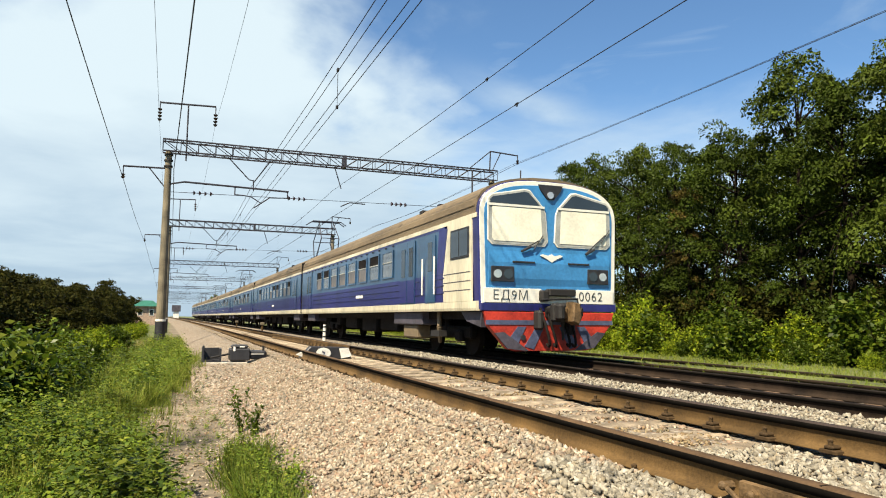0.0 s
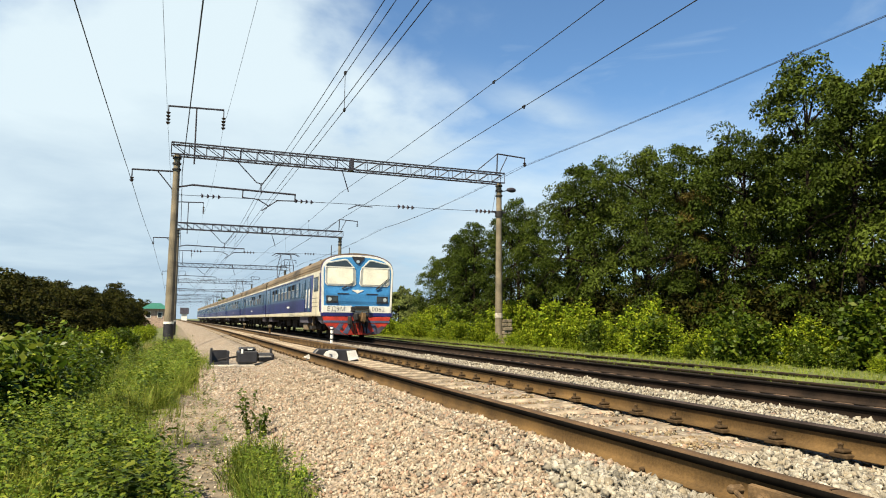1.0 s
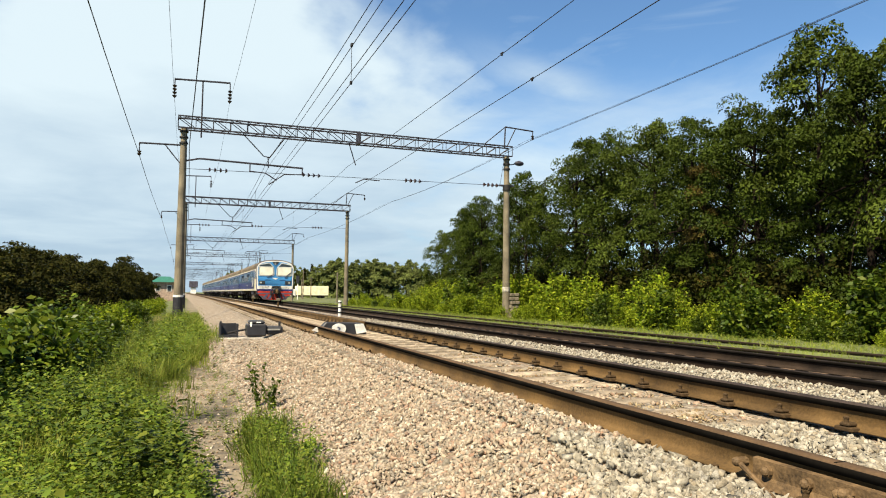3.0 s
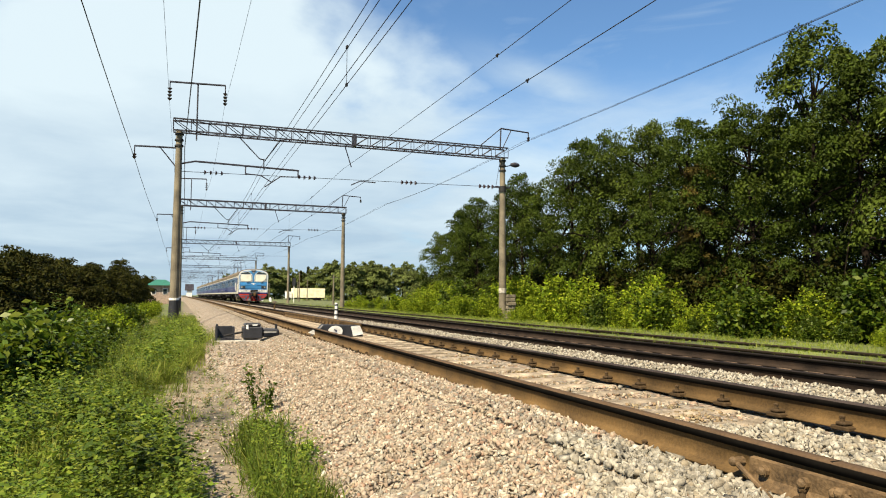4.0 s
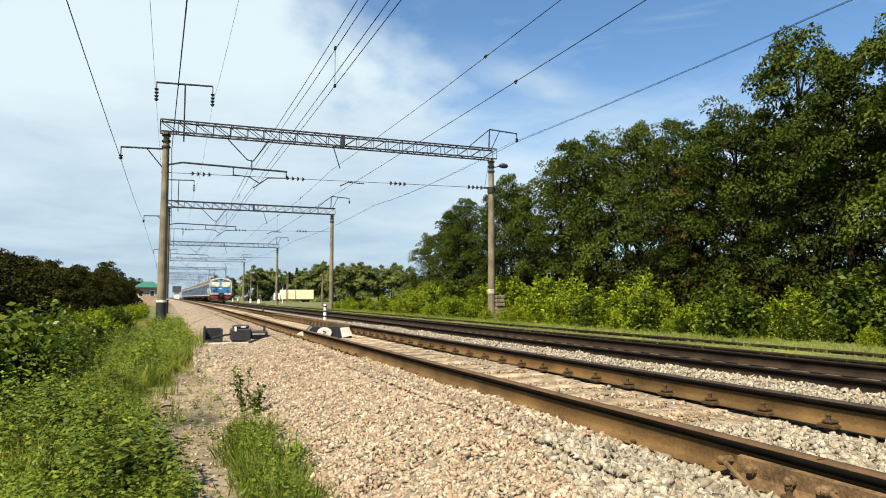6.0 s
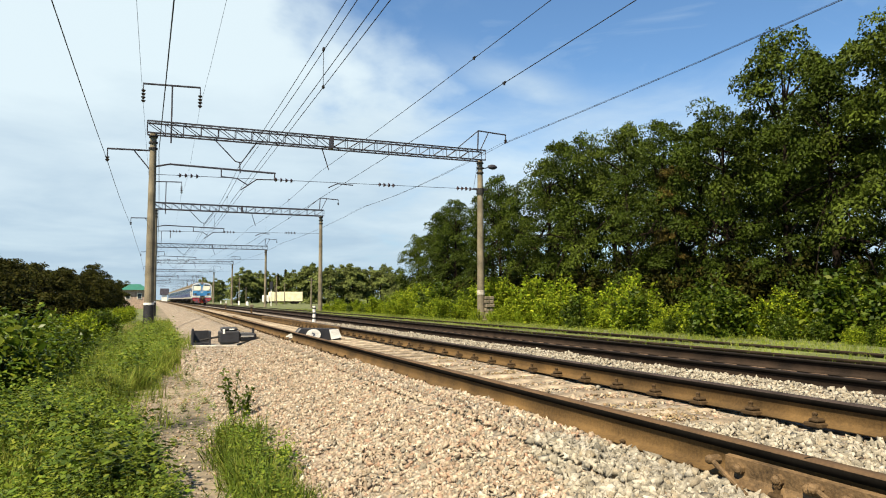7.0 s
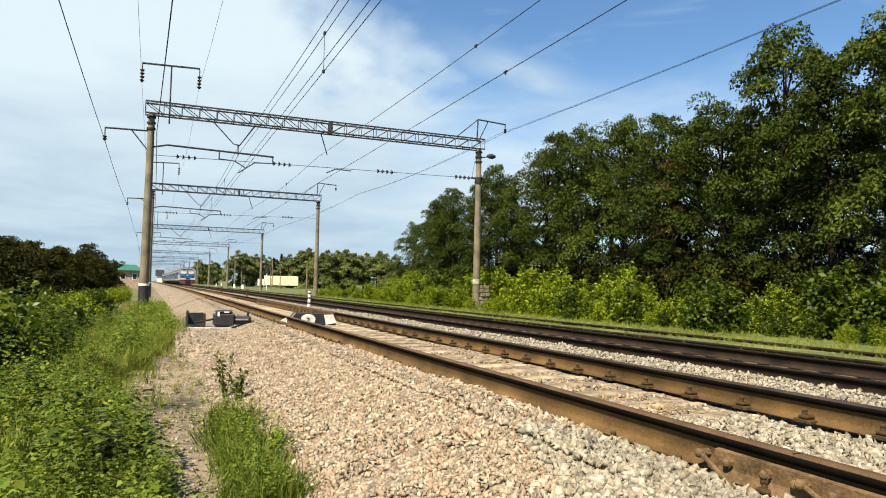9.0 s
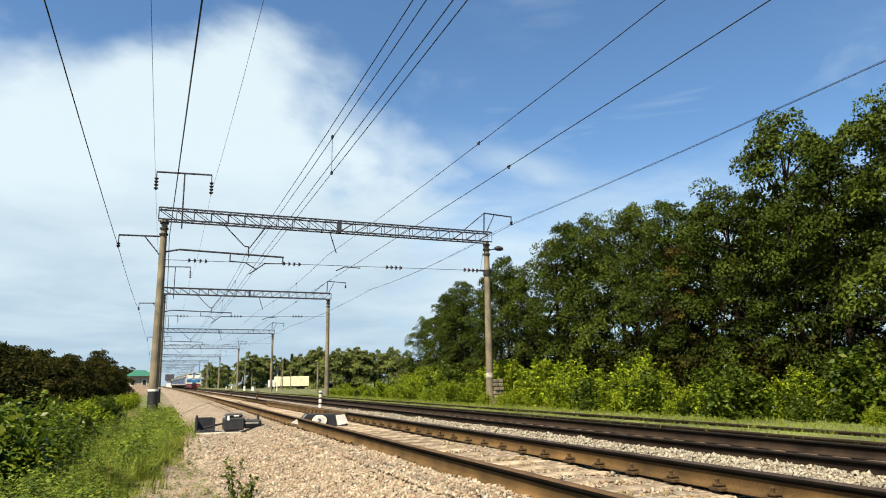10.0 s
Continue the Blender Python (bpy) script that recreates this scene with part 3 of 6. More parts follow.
def rail(x, ztop, parent, mat, top=None, ys=YS, name="rail"):
    k = len(RAIL_PROFILE)
    vs = [(x + bend(y) + px_, y, ztop - 0.18 + pz) for y in ys for px_, pz in RAIL_PROFILE]
    fs = [(j * k + i, j * k + (i + 1) % k, (j + 1) * k + (i + 1) % k, (j + 1) * k + i) for j in range(len(ys) - 1) for i in range(k)]
    ob = arrays(name, vs, fs, mat, parent)
    if top:
        ob.data.materials.append(top)
        # head sides and undersides carry the overhang's shadow as colour
        ob.data.materials.append(M_RAILSHADE)
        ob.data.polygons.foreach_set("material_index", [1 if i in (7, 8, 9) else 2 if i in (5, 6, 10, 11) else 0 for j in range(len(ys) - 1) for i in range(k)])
    return ob


near_track = thing("near_track", "railway track with brown rusty rails in pale ballast", "track", kind="structure")
main_track = thing("main_track", "railway track with dark oily rails under the train", "track", kind="structure")
side_track = thing("overgrown_track", "old rusty side track overgrown with grass", "track", kind="structure")
for sx in (-HALF, HALF):
    # the right-hand rail has a darker top than the left
    rail(TRACK_1 + sx, Z_1, near_track, M_RAIL, M_RAILTOP if sx < 0 else M_DARKTOP)
    rail(TRACK_2 + sx, Z_2, main_track, M_RAILDARK, M_OILTOP)
    rail(TRACK_3 + sx, Z_3, side_track, M_RAILDARK)


# ---------------------------------------------------------------- overhead line
def insulators(bm, a, b, n, r=0.11):
    a, b = Vector(a), Vector(b)
    rod(bm, a, b, 0.018, seg=6)
    d = (b - a).normalized()
    for i in range(n):
        c = a.lerp(b, (i + 0.5) / n)
        rod(bm, c - d * 0.05, c + d * 0.05, r, r * 0.45, 10)
    return bm


def gantry(y, xl, xr, ztop, lit):
    """Concrete masts with a lattice beam across the tracks."""
    g = thing("catenary_gantry", "steel lattice gantry on two concrete masts over the tracks", "gantry", "gantries along the line", pose(bend(y), y, 0))
    for x, base in ((xl, -1.3), (xr, -1.3)):
        part("mast", rod(B(), (x, 0, base), (x, 0, ztop - 0.6), 0.24, 0.155, 16), M_CONCRETE, g, "weathered round concrete mast")
        for dz_ in (0.12, 0.42, 0.72):
            part("mast_clamp", rod(B(), (x, 0, ztop - 0.68 - dz_), (x, 0, ztop - 0.6 - dz_), 0.22, seg=14), M_DARKMETAL, g)
    part("black_base", rod(B(), (xl, 0, -1.2), (xl, 0, 0.45), 0.262, 0.25, 18), M_BLACK, g, "black painted mast foot")
    part("white_ring", rod(B(), (xl, 0, 0.45), (xl, 0, 0.56), 0.257, 0.255, 18), M_WHITE, g)
    # beam: four chords, posts and diagonals
    x0, x1 = xl - 0.3, xr + 0.25
    lo, hi, hw = ztop - 0.6, ztop, 0.28
    for dy_ in (-hw, hw):
        for z in (lo, hi):
            part("chord", box(B(), x0, x1, dy_ - 0.035, dy_ + 0.035, z - 0.035, z + 0.035), M_STEEL, g)
    n = max(8, round((x1 - x0) / 0.86))
    step = (x1 - x0) / n
    for dy_ in (-hw, hw):
        bm = B()
        for i in range(n + 1):
            x = x0 + i * step
            rod(bm, (x, dy_, lo), (x, dy_, hi), 0.02, seg=4)
            if lit:
                part("lattice_post", bm, M_STEEL, g)
                bm = B()
            if i < n:
                flip = i * 2 < n
                rod(bm, (x, dy_, hi if flip else lo), (x + step, dy_, lo if flip else hi), 0.02, seg=4)
                if lit:
                    part("lattice_bar", bm, M_STEEL, g)
                    bm = B()
        if lit:
            bm.free()
        else:
            tagged(part("bracing", bm, M_STEEL, g), kind="stuff")
    for z in (lo, hi):
        bm = B()
        for i in range(n):
            x = x0 + i * step
            rod(bm, (x, -hw if i % 2 else hw, z), (x + step, hw if i % 2 else -hw, z), 0.015, seg=4)
        tagged(part("cross_bracing", bm, M_STEEL, g), kind="stuff")
    part("beam_splice", box(B(), (x0 + x1) / 2 - 0.07, (x0 + x1) / 2 + 0.07, -hw - 0.05, hw + 0.05, lo - 0.04, hi + 0.04), M_STEEL, g)
    # T-shaped feeder carrier
    tx = xl + 0.83
    bm = B()
    rod(bm, (tx, 0, lo - 0.4), (tx, 0, ztop + 2.0), 0.045, seg=6)
    rod(bm, (tx - 1.37, 0, ztop + 1.95), (tx + 1.37, 0, ztop + 2.05), 0.05, seg=6)
    for sx in (-1.36, 1.36):
        rod(bm, (tx + sx, 0, ztop + 2.0), (tx + sx, 0, ztop + 1.6), 0.03, seg=6)
    part("feeder_carrier", bm, M_STEEL, g)
    for sx in (-1.36, 1.36):
        part("insulator_string", insulators(B(), (tx + sx, 0, ztop + 1.65), (tx + sx, 0, ztop + 0.95), 4, 0.12), M_INS, g)
    # left arm with its stay
    bm = B()
    rod(bm, (xl, 0, 8.25), (xl - 2.1, 0, 8.2), 0.045, seg=6)
    rod(bm, (xl - 0.9, 0, 8.22), (xl - 0.15, 0, 7.3), 0.03, seg=6)
    rod(bm, (xl - 2.08, 0, 8.2), (xl - 2.08, 0, 7.75), 0.03, seg=6)
    part("side_arm", bm, M_STEEL, g)
    part("pin_insulator", insulators(B(), (xl - 2.08, 0, 7.8), (xl - 2.08, 0, 7.55), 2), M_INS, g)
    # right frame
    bm = B()
    rx = xr - 0.15
    rod(bm, (rx, 0, hi), (rx + 0.05, 0, hi + 1.25), 0.045, seg=6)
    rod(bm, (rx + 0.75, 0, hi + 1.22), (rx + 0.15, 0, hi), 0.03, seg=6)
    rod(bm, (rx + 0.05, 0, hi + 1.25), (rx + 1.95, 0, hi + 1.15), 0.045, seg=6)
    rod(bm, (rx + 0.05, 0, hi + 1.25), (rx - 1.3, 0, hi + 0.1), 0.03, seg=6)
    rod(bm, (rx + 1.92, 0, hi + 1.15), (rx + 1.92, 0, hi + 0.75), 0.03, seg=6)
    part("top_frame", bm, M_STEEL, g)
    part("post_insulator", insulators(B(), (rx + 1.92, 0, hi + 0.85), (rx + 1.92, 0, hi + 0.6), 2), M_INS, g)
    # fixing wire across with its insulators, and the registration arms
    zf = 7.2
    bm = B()
    rod(bm, (xl + 0.15, 0, zf - 0.15), (xr, 0, zf + 0.15), 0.014, seg=5)
    part("cross_wire", bm, M_WIRE, g)
    for cx in (1.2, 6.05, 11.9, 16.8):
        if cx < xr - 0.6:
            z = zf - 0.15 + 0.3 * (cx - xl) / (xr - xl)
            part("strain_insulator", insulators(B(), (cx - 0.55, 0, z), (cx + 0.55, 0, z), 4, 0.13), M_INS, g)
    bm = B()
    rod(bm, (xl + 0.1, 0, 7.45), (xl + 0.8, 0, 7.62), 0.045, seg=6)
    rod(bm, (xl + 0.8, 0, 7.62), (5.6, 0, 7.5), 0.05, seg=6)
    rod(bm, (2.8, 0, 7.58), (2.8, 0, 7.1), 0.035, seg=6)
    rod(bm, (2.8, 0, 7.15), (3.6, 0, 7.1), 0.03, seg=6)
    rod(bm, (3.6, 0, 7.1), (4.2, 0, 6.75), 0.03, seg=6)
    rod(bm, (5.55, 0, 7.5), (5.55, 0, 7.1), 0.035, seg=6)
    rod(bm, (5.55, 0, 7.15), (4.6, 0, 7.1), 0.03, seg=6)
    rod(bm, (4.6, 0, 7.1), (3.8, 0, 6.5), 0.03, seg=6)
    part("registration_bracket", bm, M_STEEL, g)
    for run in (((2.4, lo), (3.5, 8.0), (3.8, 7.95), (4.6, lo)), ((3.72, 8.0), (3.75, 7.4)), ((8.1, lo), (8.5, 7.9)), ((8.5, 6.9), (9.0, 7.15), (9.9, 7.12))):
        bm = B()
        for a, b in zip(run, run[1:]):
            rod(bm, (a[0], 0, a[1]), (b[0], 0, b[1]), 0.03, seg=6)
        part("suspension", bm, M_STEEL, g)
    if lit:
        bm = B()
        rod(bm, (xr, 0, 8.6), (xr + 0.55, -0.1, 8.72), 0.03, seg=6)
        ball(bm, (xr + 0.78, -0.12, 8.76), 0.2, 2, (1.6, 0.9, 0.8))
        part("floodlight", bm, M_STEEL, g, "grey floodlight on a short arm")
        part("mast_band", rod(B(), (xr, 0, 7.05), (xr, 0, 7.4), 0.235, seg=14), M_DARKMETAL, g)
        part("mast_bracket", box(B(), xr - 0.5, xr + 0.45, -0.08, 0.08, 7.3, 7.4, 0.01), M_STEEL, g)
        part("stay_wire", rod(B(), (xr - 0.45, 0, 7.3), (xr - 0.16, 0, 9.0), 0.012, seg=5), M_WIRE, g)
        footing = part("footing", box(B(), xr - 0.45, xr + 0.9, -0.55, 0.5, -1.2, -0.5, 0.03), M_CONCRETE, g, "stacked concrete footing")
        for i in range(6):
            for j in range(2):
                x0 = xr + 0.12 + 0.29 * j + 0.04 * (i % 2)
                part("block", box(B(), x0, x0 + 0.265, -0.42 + 0.03 * (i % 3), 0.3, -0.498 + 0.23 * i, -0.30 + 0.23 * i, 0.025), M_CONCRETE, footing)
        part("white_band", rod(B(), (xr, 0, 0.95), (xr, 0, 1.22), 0.235, 0.232, 16), M_PADC, g, "flaking whitewash band")
    return g


GANTRIES = [(37.2, -0.52, 17.85, 9.72), (68.4, -0.52, 14.95, 9.72), (117.0, -0.52, 16.6, 9.6), (168.0, -0.52, 16.6, 9.6), (218.0, -0.52, 16.6, 9.6), (268.0, -0.52, 16.6, 9.6),
            (320.0, -0.52, 16.6, 9.6), (375.0, -0.52, 16.6, 9.6)]
for i, (y, xl, xr, zt) in enumerate(GANTRIES):
    gantry(y, xl, xr, zt, i == 0)


def tube(name, pts, r, mat, parent, seg=6):
    """A round strand along points that run mostly along y."""
    vs = [(p.x + r * math.cos(2 * math.pi * k / seg), p.y, p.z + r * math.sin(2 * math.pi * k / seg)) for p in pts for k in range(seg)]
    fs = [(j * seg + k, (j + 1) * seg + k, (j + 1) * seg + (k + 1) % seg, j * seg + (k + 1) % seg) for j in range(len(pts) - 1) for k in range(seg)]
    return arrays(name, vs, fs, mat, parent, smooth=True)


def wire(name, label, x, z, r, sag, drift=0.0, mate=None):
    """An overhead wire that sags between the gantries; mate: a second one beside it and the droppers' end (dx, dz)."""
    stops = [-62.0, -12.0] + [g[0] for g in GANTRIES]
    pts = []
    for a, b in zip(stops, stops[1:]):
        for k in range(6):
            u = k / 6
            y = a + (b - a) * u
            pts.append(Vector((x + bend(y) + drift * max(0.0, 37.2 - y), y, z - 4 * sag * u * (1 - u))))
    w = tagged(new(name), label, "wire", "overhead wires")
    for dx_ in ([0.0] if mate is None else [-mate / 2, mate / 2]):
        tube("strand", [p + Vector((dx_, 0, 0)) for p in pts], r, M_WIRE, w)
    return w


wire("feeder_wire", "thin dark wire on the side arms", -2.6, 7.6, 0.014, 0.25, 0.010)
wire("feeder_wire", "thin feeder wire under the insulator strings", -1.05, 10.7, 0.007, 0.25, 0.0065)
wire("feeder_wire", "thin feeder wire under the insulator strings", 1.66, 10.7, 0.006, 0.9)
wire("ground_wire", "dark heavy wire above the masts", -0.25, 8.25, 0.019, 0.0, 0.020)
wire("carrier_cable", "twin carrier cables above the near track", 3.75, 7.65, 0.011, 0.35, mate=0.22)
wire("contact_wire", "twin contact wires above the near track", 3.75, 6.35, 0.010, 0.04, mate=0.20)
wire("carrier_cable", "carrier cable above the main track", 8.0, 7.75, 0.010, 0.3)
wire("contact_wire", "contact wire above the main track", 8.0, 6.25, 0.010, 0.03)
wire("feeder_wire", "wire on the frames beside the trees", 19.6, 10.35, 0.012, 0.3)
wire("feeder_wire", "thin wire on the frames beside the trees", 19.1, 10.2, 0.008, 0.35)
for x, zc, zk, r, spots_y in ((3.855, 7.35, 6.32, 0.008, (17.6, 46.0, 57.0)), (8.0, 7.52, 6.23, 0.004, (47.0, 58.0))):
    for y in spots_y:
        bm = rod(B(), (x, y, zk), (x, y, zc), r, seg=5)
        box(bm, x - 0.03, x + 0.03, y - 0.05, y + 0.05, zc - 0.04, zc + 0.05, 0.01)
        box(bm, x - 0.03, x + 0.03, y - 0.05, y + 0.05, zk - 0.04, zk + 0.05, 0.01)
        d = part("dropper", bm, M_WIRE)
        tagged(d, "thin dropper between carrier and contact wire", "dropper", "droppers")


for y, z in ((17.0, 7.49), (15.2, 6.23)):
    c = part("wire_clamp", box(rod(B(), (8.0, y - 0.06, z), (8.0, y + 0.06, z), 0.03, seg=8), 7.98, 8.02, y - 0.02, y + 0.02, z - 0.07, z + 0.02, 0.005), M_WIRE)
    tagged(c, "small dark clamp on the overhead wire", "clamp", "wire clamps")


# ---------------------------------------------------------------- the train
L_CAR = 21.6


def side_window(car, sx, y0, y1, z0, z1, open_vent, brown):
    """A saloon window: frame, lower pane and tilting vent."""
    x = sx * 1.73
    o = 0.012 * sx
    bm = B()
    for a in ((y0, y1, z0, z0 + 0.05), (y0, y1, z1 - 0.05, z1), (y0, y0 + 0.05, z0 + 0.05, z1 - 0.05), (y1 - 0.05, y1, z0 + 0.05, z1 - 0.05)):
        box(bm, min(x, x + 2.2 * o), max(x, x + 2.2 * o), *a)
    w = part("window", bm, M_TBLUE, car)
    zs = z0 + (z1 - z0) * 0.56
    part("pane", box(B(), min(x, x + o), max(x, x + o), y0 + 0.05, y1 - 0.05, z0 + 0.05, zs), M_TANPANE if brown else M_SKYGLASS, w)
    part("sash", box(B(), min(x, x + 2.6 * o), max(x, x + 2.6 * o), y0 + 0.05, y1 - 0.05, zs, zs + 0.03), M_GASKET, w)
    part("vent", box(B(), min(x, x + o), max(x, x + o), y0 + 0.05, y1 - 0.05, zs + 0.03, z1 - 0.05), M_UNDER if open_vent else M_SKYGLASS, w)


def bogie(car, yc):
    b = part("bogie", box(B(), -1.0, 1.0, yc - 0.25, yc + 0.25, 0.5, 0.95, 0.05), M_UNDER, car, "dark sooty bogie")
    for sx in (-1.065, 1.065):
        part("side_frame", box(B(), sx - 0.085, sx + 0.085, yc - 1.9, yc + 1.9, 0.42, 0.72, 0.04), M_UNDER, b)
        for dy_ in (-0.3, 0.3):
            part("spring", rod(B(), (sx, yc + dy_, 0.6), (sx, yc + dy_, 1.0), 0.12, seg=10), M_UNDER, b)
    for dy_ in (-1.3, 1.3):
        bm = B()
        for sx in (-0.8, 0.8):
            rod(bm, (sx - 0.065, yc + dy_, 0.475), (sx + 0.065, yc + dy_, 0.475), 0.475, seg=24)
        rod(bm, (-1.1, yc + dy_, 0.475), (1.1, yc + dy_, 0.475), 0.09, seg=10)
        part("wheelset", bm, M_UNDER, b)
        for sx in (-1.12, 1.12):
            part("axle_box", box(B(), sx - 0.13, sx + 0.13, yc + dy_ - 0.19, yc + dy_ + 0.19, 0.34, 0.62, 0.05), M_UNDER, b)


def door(car, sx, y0, y1, glass=True):
    x = sx * 1.735
    o = 0.014 * sx
    d = part("door", box(B(), min(x, x + o), max(x, x + o), y0, y1, 1.3, 3.02), M_TBLUE, car, "blue sliding door")
    part("door_panel", box(B(), min(x, x + 1.6 * o), max(x, x + 1.6 * o), y0 + 0.02, y1 - 0.02, 1.32, 1.95), M_TVIOLET, d)
    if glass:
        part("door_glass", box(B(), min(x, x + 1.7 * o), max(x, x + 1.7 * o), y0 + 0.16, y1 - 0.16, 2.05, 2.85), M_GLASS, d)


def text_mesh(name, body, size, mat, parent, at, depth=0.006):
    cu = bpy.data.curves.new(name, "FONT")
    cu.body, cu.size, cu.extrude, cu.align_x, cu.align_y = body, size, depth, "CENTER", "CENTER"
    cu.offset, cu.space_character = -0.006, 1.12
    tmp = bpy.data.objects.new(name, cu)
    scene.collection.objects.link(tmp)
    bpy.context.view_layer.update()
    me = bpy.data.meshes.new_from_object(tmp.evaluated_get(bpy.context.evaluated_depsgraph_get()))
    bpy.data.objects.remove(tmp)
    me.materials.clear()
    me.materials.append(mat)
    ob = new(name, me)
    ob.parent = parent
    ob.matrix_basis = at
    return ob


def pantograph(car, yc):
    bm = B()
    for sx in (-0.6, 0.6):
        rod(bm, (sx, yc - 0.8, 4.25), (sx, yc + 0.8, 4.25), 0.04, seg=6)
        for dy_ in (-0.7, 0.7):
            rod(bm, (sx, yc + dy_, 4.05), (sx, yc + dy_, 4.3), 0.07, seg=8)
    for dy_ in (-0.8, 0.8):
        rod(bm, (-0.6, yc + dy_, 4.25), (0.6, yc + dy_, 4.25), 0.04, seg=6)
    p = part("pantograph", bm, M_STEEL, car, "raised steel pantograph")
    bm = B()
    for sx in (-0.55, 0.55):
        for dy_ in (-1, 1):
            rod(bm, (sx, yc + dy_ * 0.35, 4.3), (sx * 0.85, yc + dy_ * 1.15, 5.25), 0.028, seg=6)
            rod(bm, (sx * 0.85, yc + dy_ * 1.15, 5.25), (sx * 0.7, yc, 6.25), 0.022, seg=6)
    for dy_ in (-1.15, 1.15):
        rod(bm, (-0.47, yc + dy_, 5.25), (0.47, yc + dy_, 5.25), 0.022, seg=6)
    part("arm", bm, M_STEEL, p)
    bm = B()
    for dy_ in (-0.22, 0.22):
        rod(bm, (-0.75, yc + dy_, 6.3), (0.75, yc + dy_, 6.3), 0.03, seg=6)
        rod(bm, (-0.75, yc + dy_, 6.3), (-1.05, yc + dy_, 6.1), 0.025, seg=6)
        rod(bm, (0.75, yc + dy_, 6.3), (1.05, yc + dy_, 6.1), 0.025, seg=6)
    part("contact_strip", bm, M_STEEL, p)


def car_shell(car, cab, panto, seed):
    """A coach in its own space: rail top at z 0, its near end at y 0."""
    rng = np.random.default_rng(seed)
    y0, y1 = 0.0, L_CAR
    # body bands, from the sill up
    wy = 1.95 if cab else y0
    part("sill_band", prism(B(), [(-1.72, 1.08), (1.72, 1.08), (1.735, 1.14), (1.735, 1.29), (-1.735, 1.29), (-1.735, 1.14)], "y", y0 + (0.05 if cab else 0), y1), M_TWHITE, car, "cream stripe along the sill")
    part("lower_side", box(B(), -1.73, 1.73, wy, y1, 1.29, 1.98), M_TVIOLET, car, "dark blue lower side")
    part("upper_side", box(B(), -1.725, 1.725, wy, y1, 1.98, 3.08), M_TBLUE, car, "light blue window band")
    part("cornice", box(B(), -1.73, 1.73, wy, y1, 3.08, 3.14), M_TVIOLET, car)
    part("upper_stripe", box(B(), -1.735, 1.735, y0 + (0.05 if cab else 0), y1, 3.14, 3.24), M_TWHITE, car, "cream stripe under the roof")
    roof = [(1.72, 3.24)] + [(1.72 * math.cos(math.pi * i / 16), 3.3 + 0.85 * math.sin(math.pi * i / 16) ** 0.7) for i in range(17)] + [(-1.72, 3.24)]
    r = part("roof", prism(B(), roof, "y", y0 + (0.12 if cab else 0), y1), M_ROOF, car, "dusty tan rounded roof")
    bm = B()
    for sx in (-1, 1):
        for x, z in ((1.71, 3.42), (1.62, 3.62)):
            rod(bm, (sx * x, y0 + 0.2, z), (sx * x, y1 - 0.05, z), 0.018, seg=5)
    part("gutter", bm, M_ROOF, r)
    # pressed ribs along the lower side
    for z in (1.52, 1.70, 1.88):
        for sx in (-1, 1):
            part("rib", box(B(), sx * 1.735 - 0.012, sx * 1.735 + 0.012, wy, y1, z - 0.015, z + 0.015), M_TVIOLET, car)
    for sx in (-1, 1):
        dy0 = 4.1 if cab else 1.1
        for k in range(2):
            door(car, sx, dy0 + 0.66 * k, dy0 + 0.64 + 0.66 * k)
            door(car, sx, y1 - 2.6 + 0.66 * k, y1 - 1.96 + 0.66 * k)
        first = dy0 + 2.0
        n = int((y1 - 3.4 - first) / 1.5)
        for k in range(n):
            side_window(car, sx, first + 1.5 * k, first + 1.5 * k + 1.12, 2.1, 2.95, rng.uniform() < 0.4, rng.uniform() < 0.55)
        for k in range(0, int((y1 - first) / 0.75), 1 if cab else 3):
            part("drip_lip", box(B(), sx * 1.73 - 0.03, sx * 1.73 + 0.03, first + 0.75 * k, first + 0.75 * k + 0.08, 3.03, 3.08), M_BLACK, car)
        part("name_plate", box(B(), min(sx * 1.73, sx * 1.742), max(sx * 1.73, sx * 1.742), 9.6, 10.5, 1.58, 1.68), M_WHITE, car, "small pale plate")
    # end wall and gangway
    part("gangway", box(B(), -0.7, 0.7, y1 - 0.02, y1 + 0.42, 1.2, 3.4, 0.05), M_UNDER, car, "black folded gangway bellows")
    part("roof_hatch", box(B(), -1.52, -1.3, 4.2, 4.45, 3.72, 3.9, 0.02), M_DARKMETAL, car)
    for k in range(6):
        part("roof_vent", rod(B(), (0.35 * (-1) ** k, 3.5 + 2.7 * k, 4.05), (0.35 * (-1) ** k, 3.5 + 2.7 * k, 4.28), 0.14, seg=8), M_ROOF, car)
    # underframe
    part("underframe", box(B(), -1.4, 1.4, y0 + 0.6, y1 - 0.1, 0.88, 1.08), M_UNDER, car)
    for (a, b, lo, m) in ((7.3, 9.2, 0.5, M_UNDER), (9.7, 11.6, 0.42, M_UNDER), (12.4, 14.2, 0.5, M_UNDER), (15.2, 15.9, 0.6, M_UNDER)):
        part("equipment_box", box(B(), -1.22, 1.22, a, b, lo, 0.95, 0.04), m, car)
    for a, b in ((y1 - 2.75, y1 - 1.1),) + (((3.9, 6.4),) if cab else ((0.9, 2.6),)):
        part("step_box", box(B(), -1.6, 1.6, a, b, 0.72, 1.08, 0.03), M_BOXGREY, car, "violet grey entrance step box")
    bogie(car, 3.6)
    bogie(car, y1 - 3.6)
    if panto:
        pantograph(car, 2.6)
        part("roof_equipment", box(box(B(), -0.5, 0.5, 5.5, 9.5, 4.1, 4.32, 0.05), -0.35, 0.35, 11, 16, 4.1, 4.3, 0.05), M_UNDER, car)
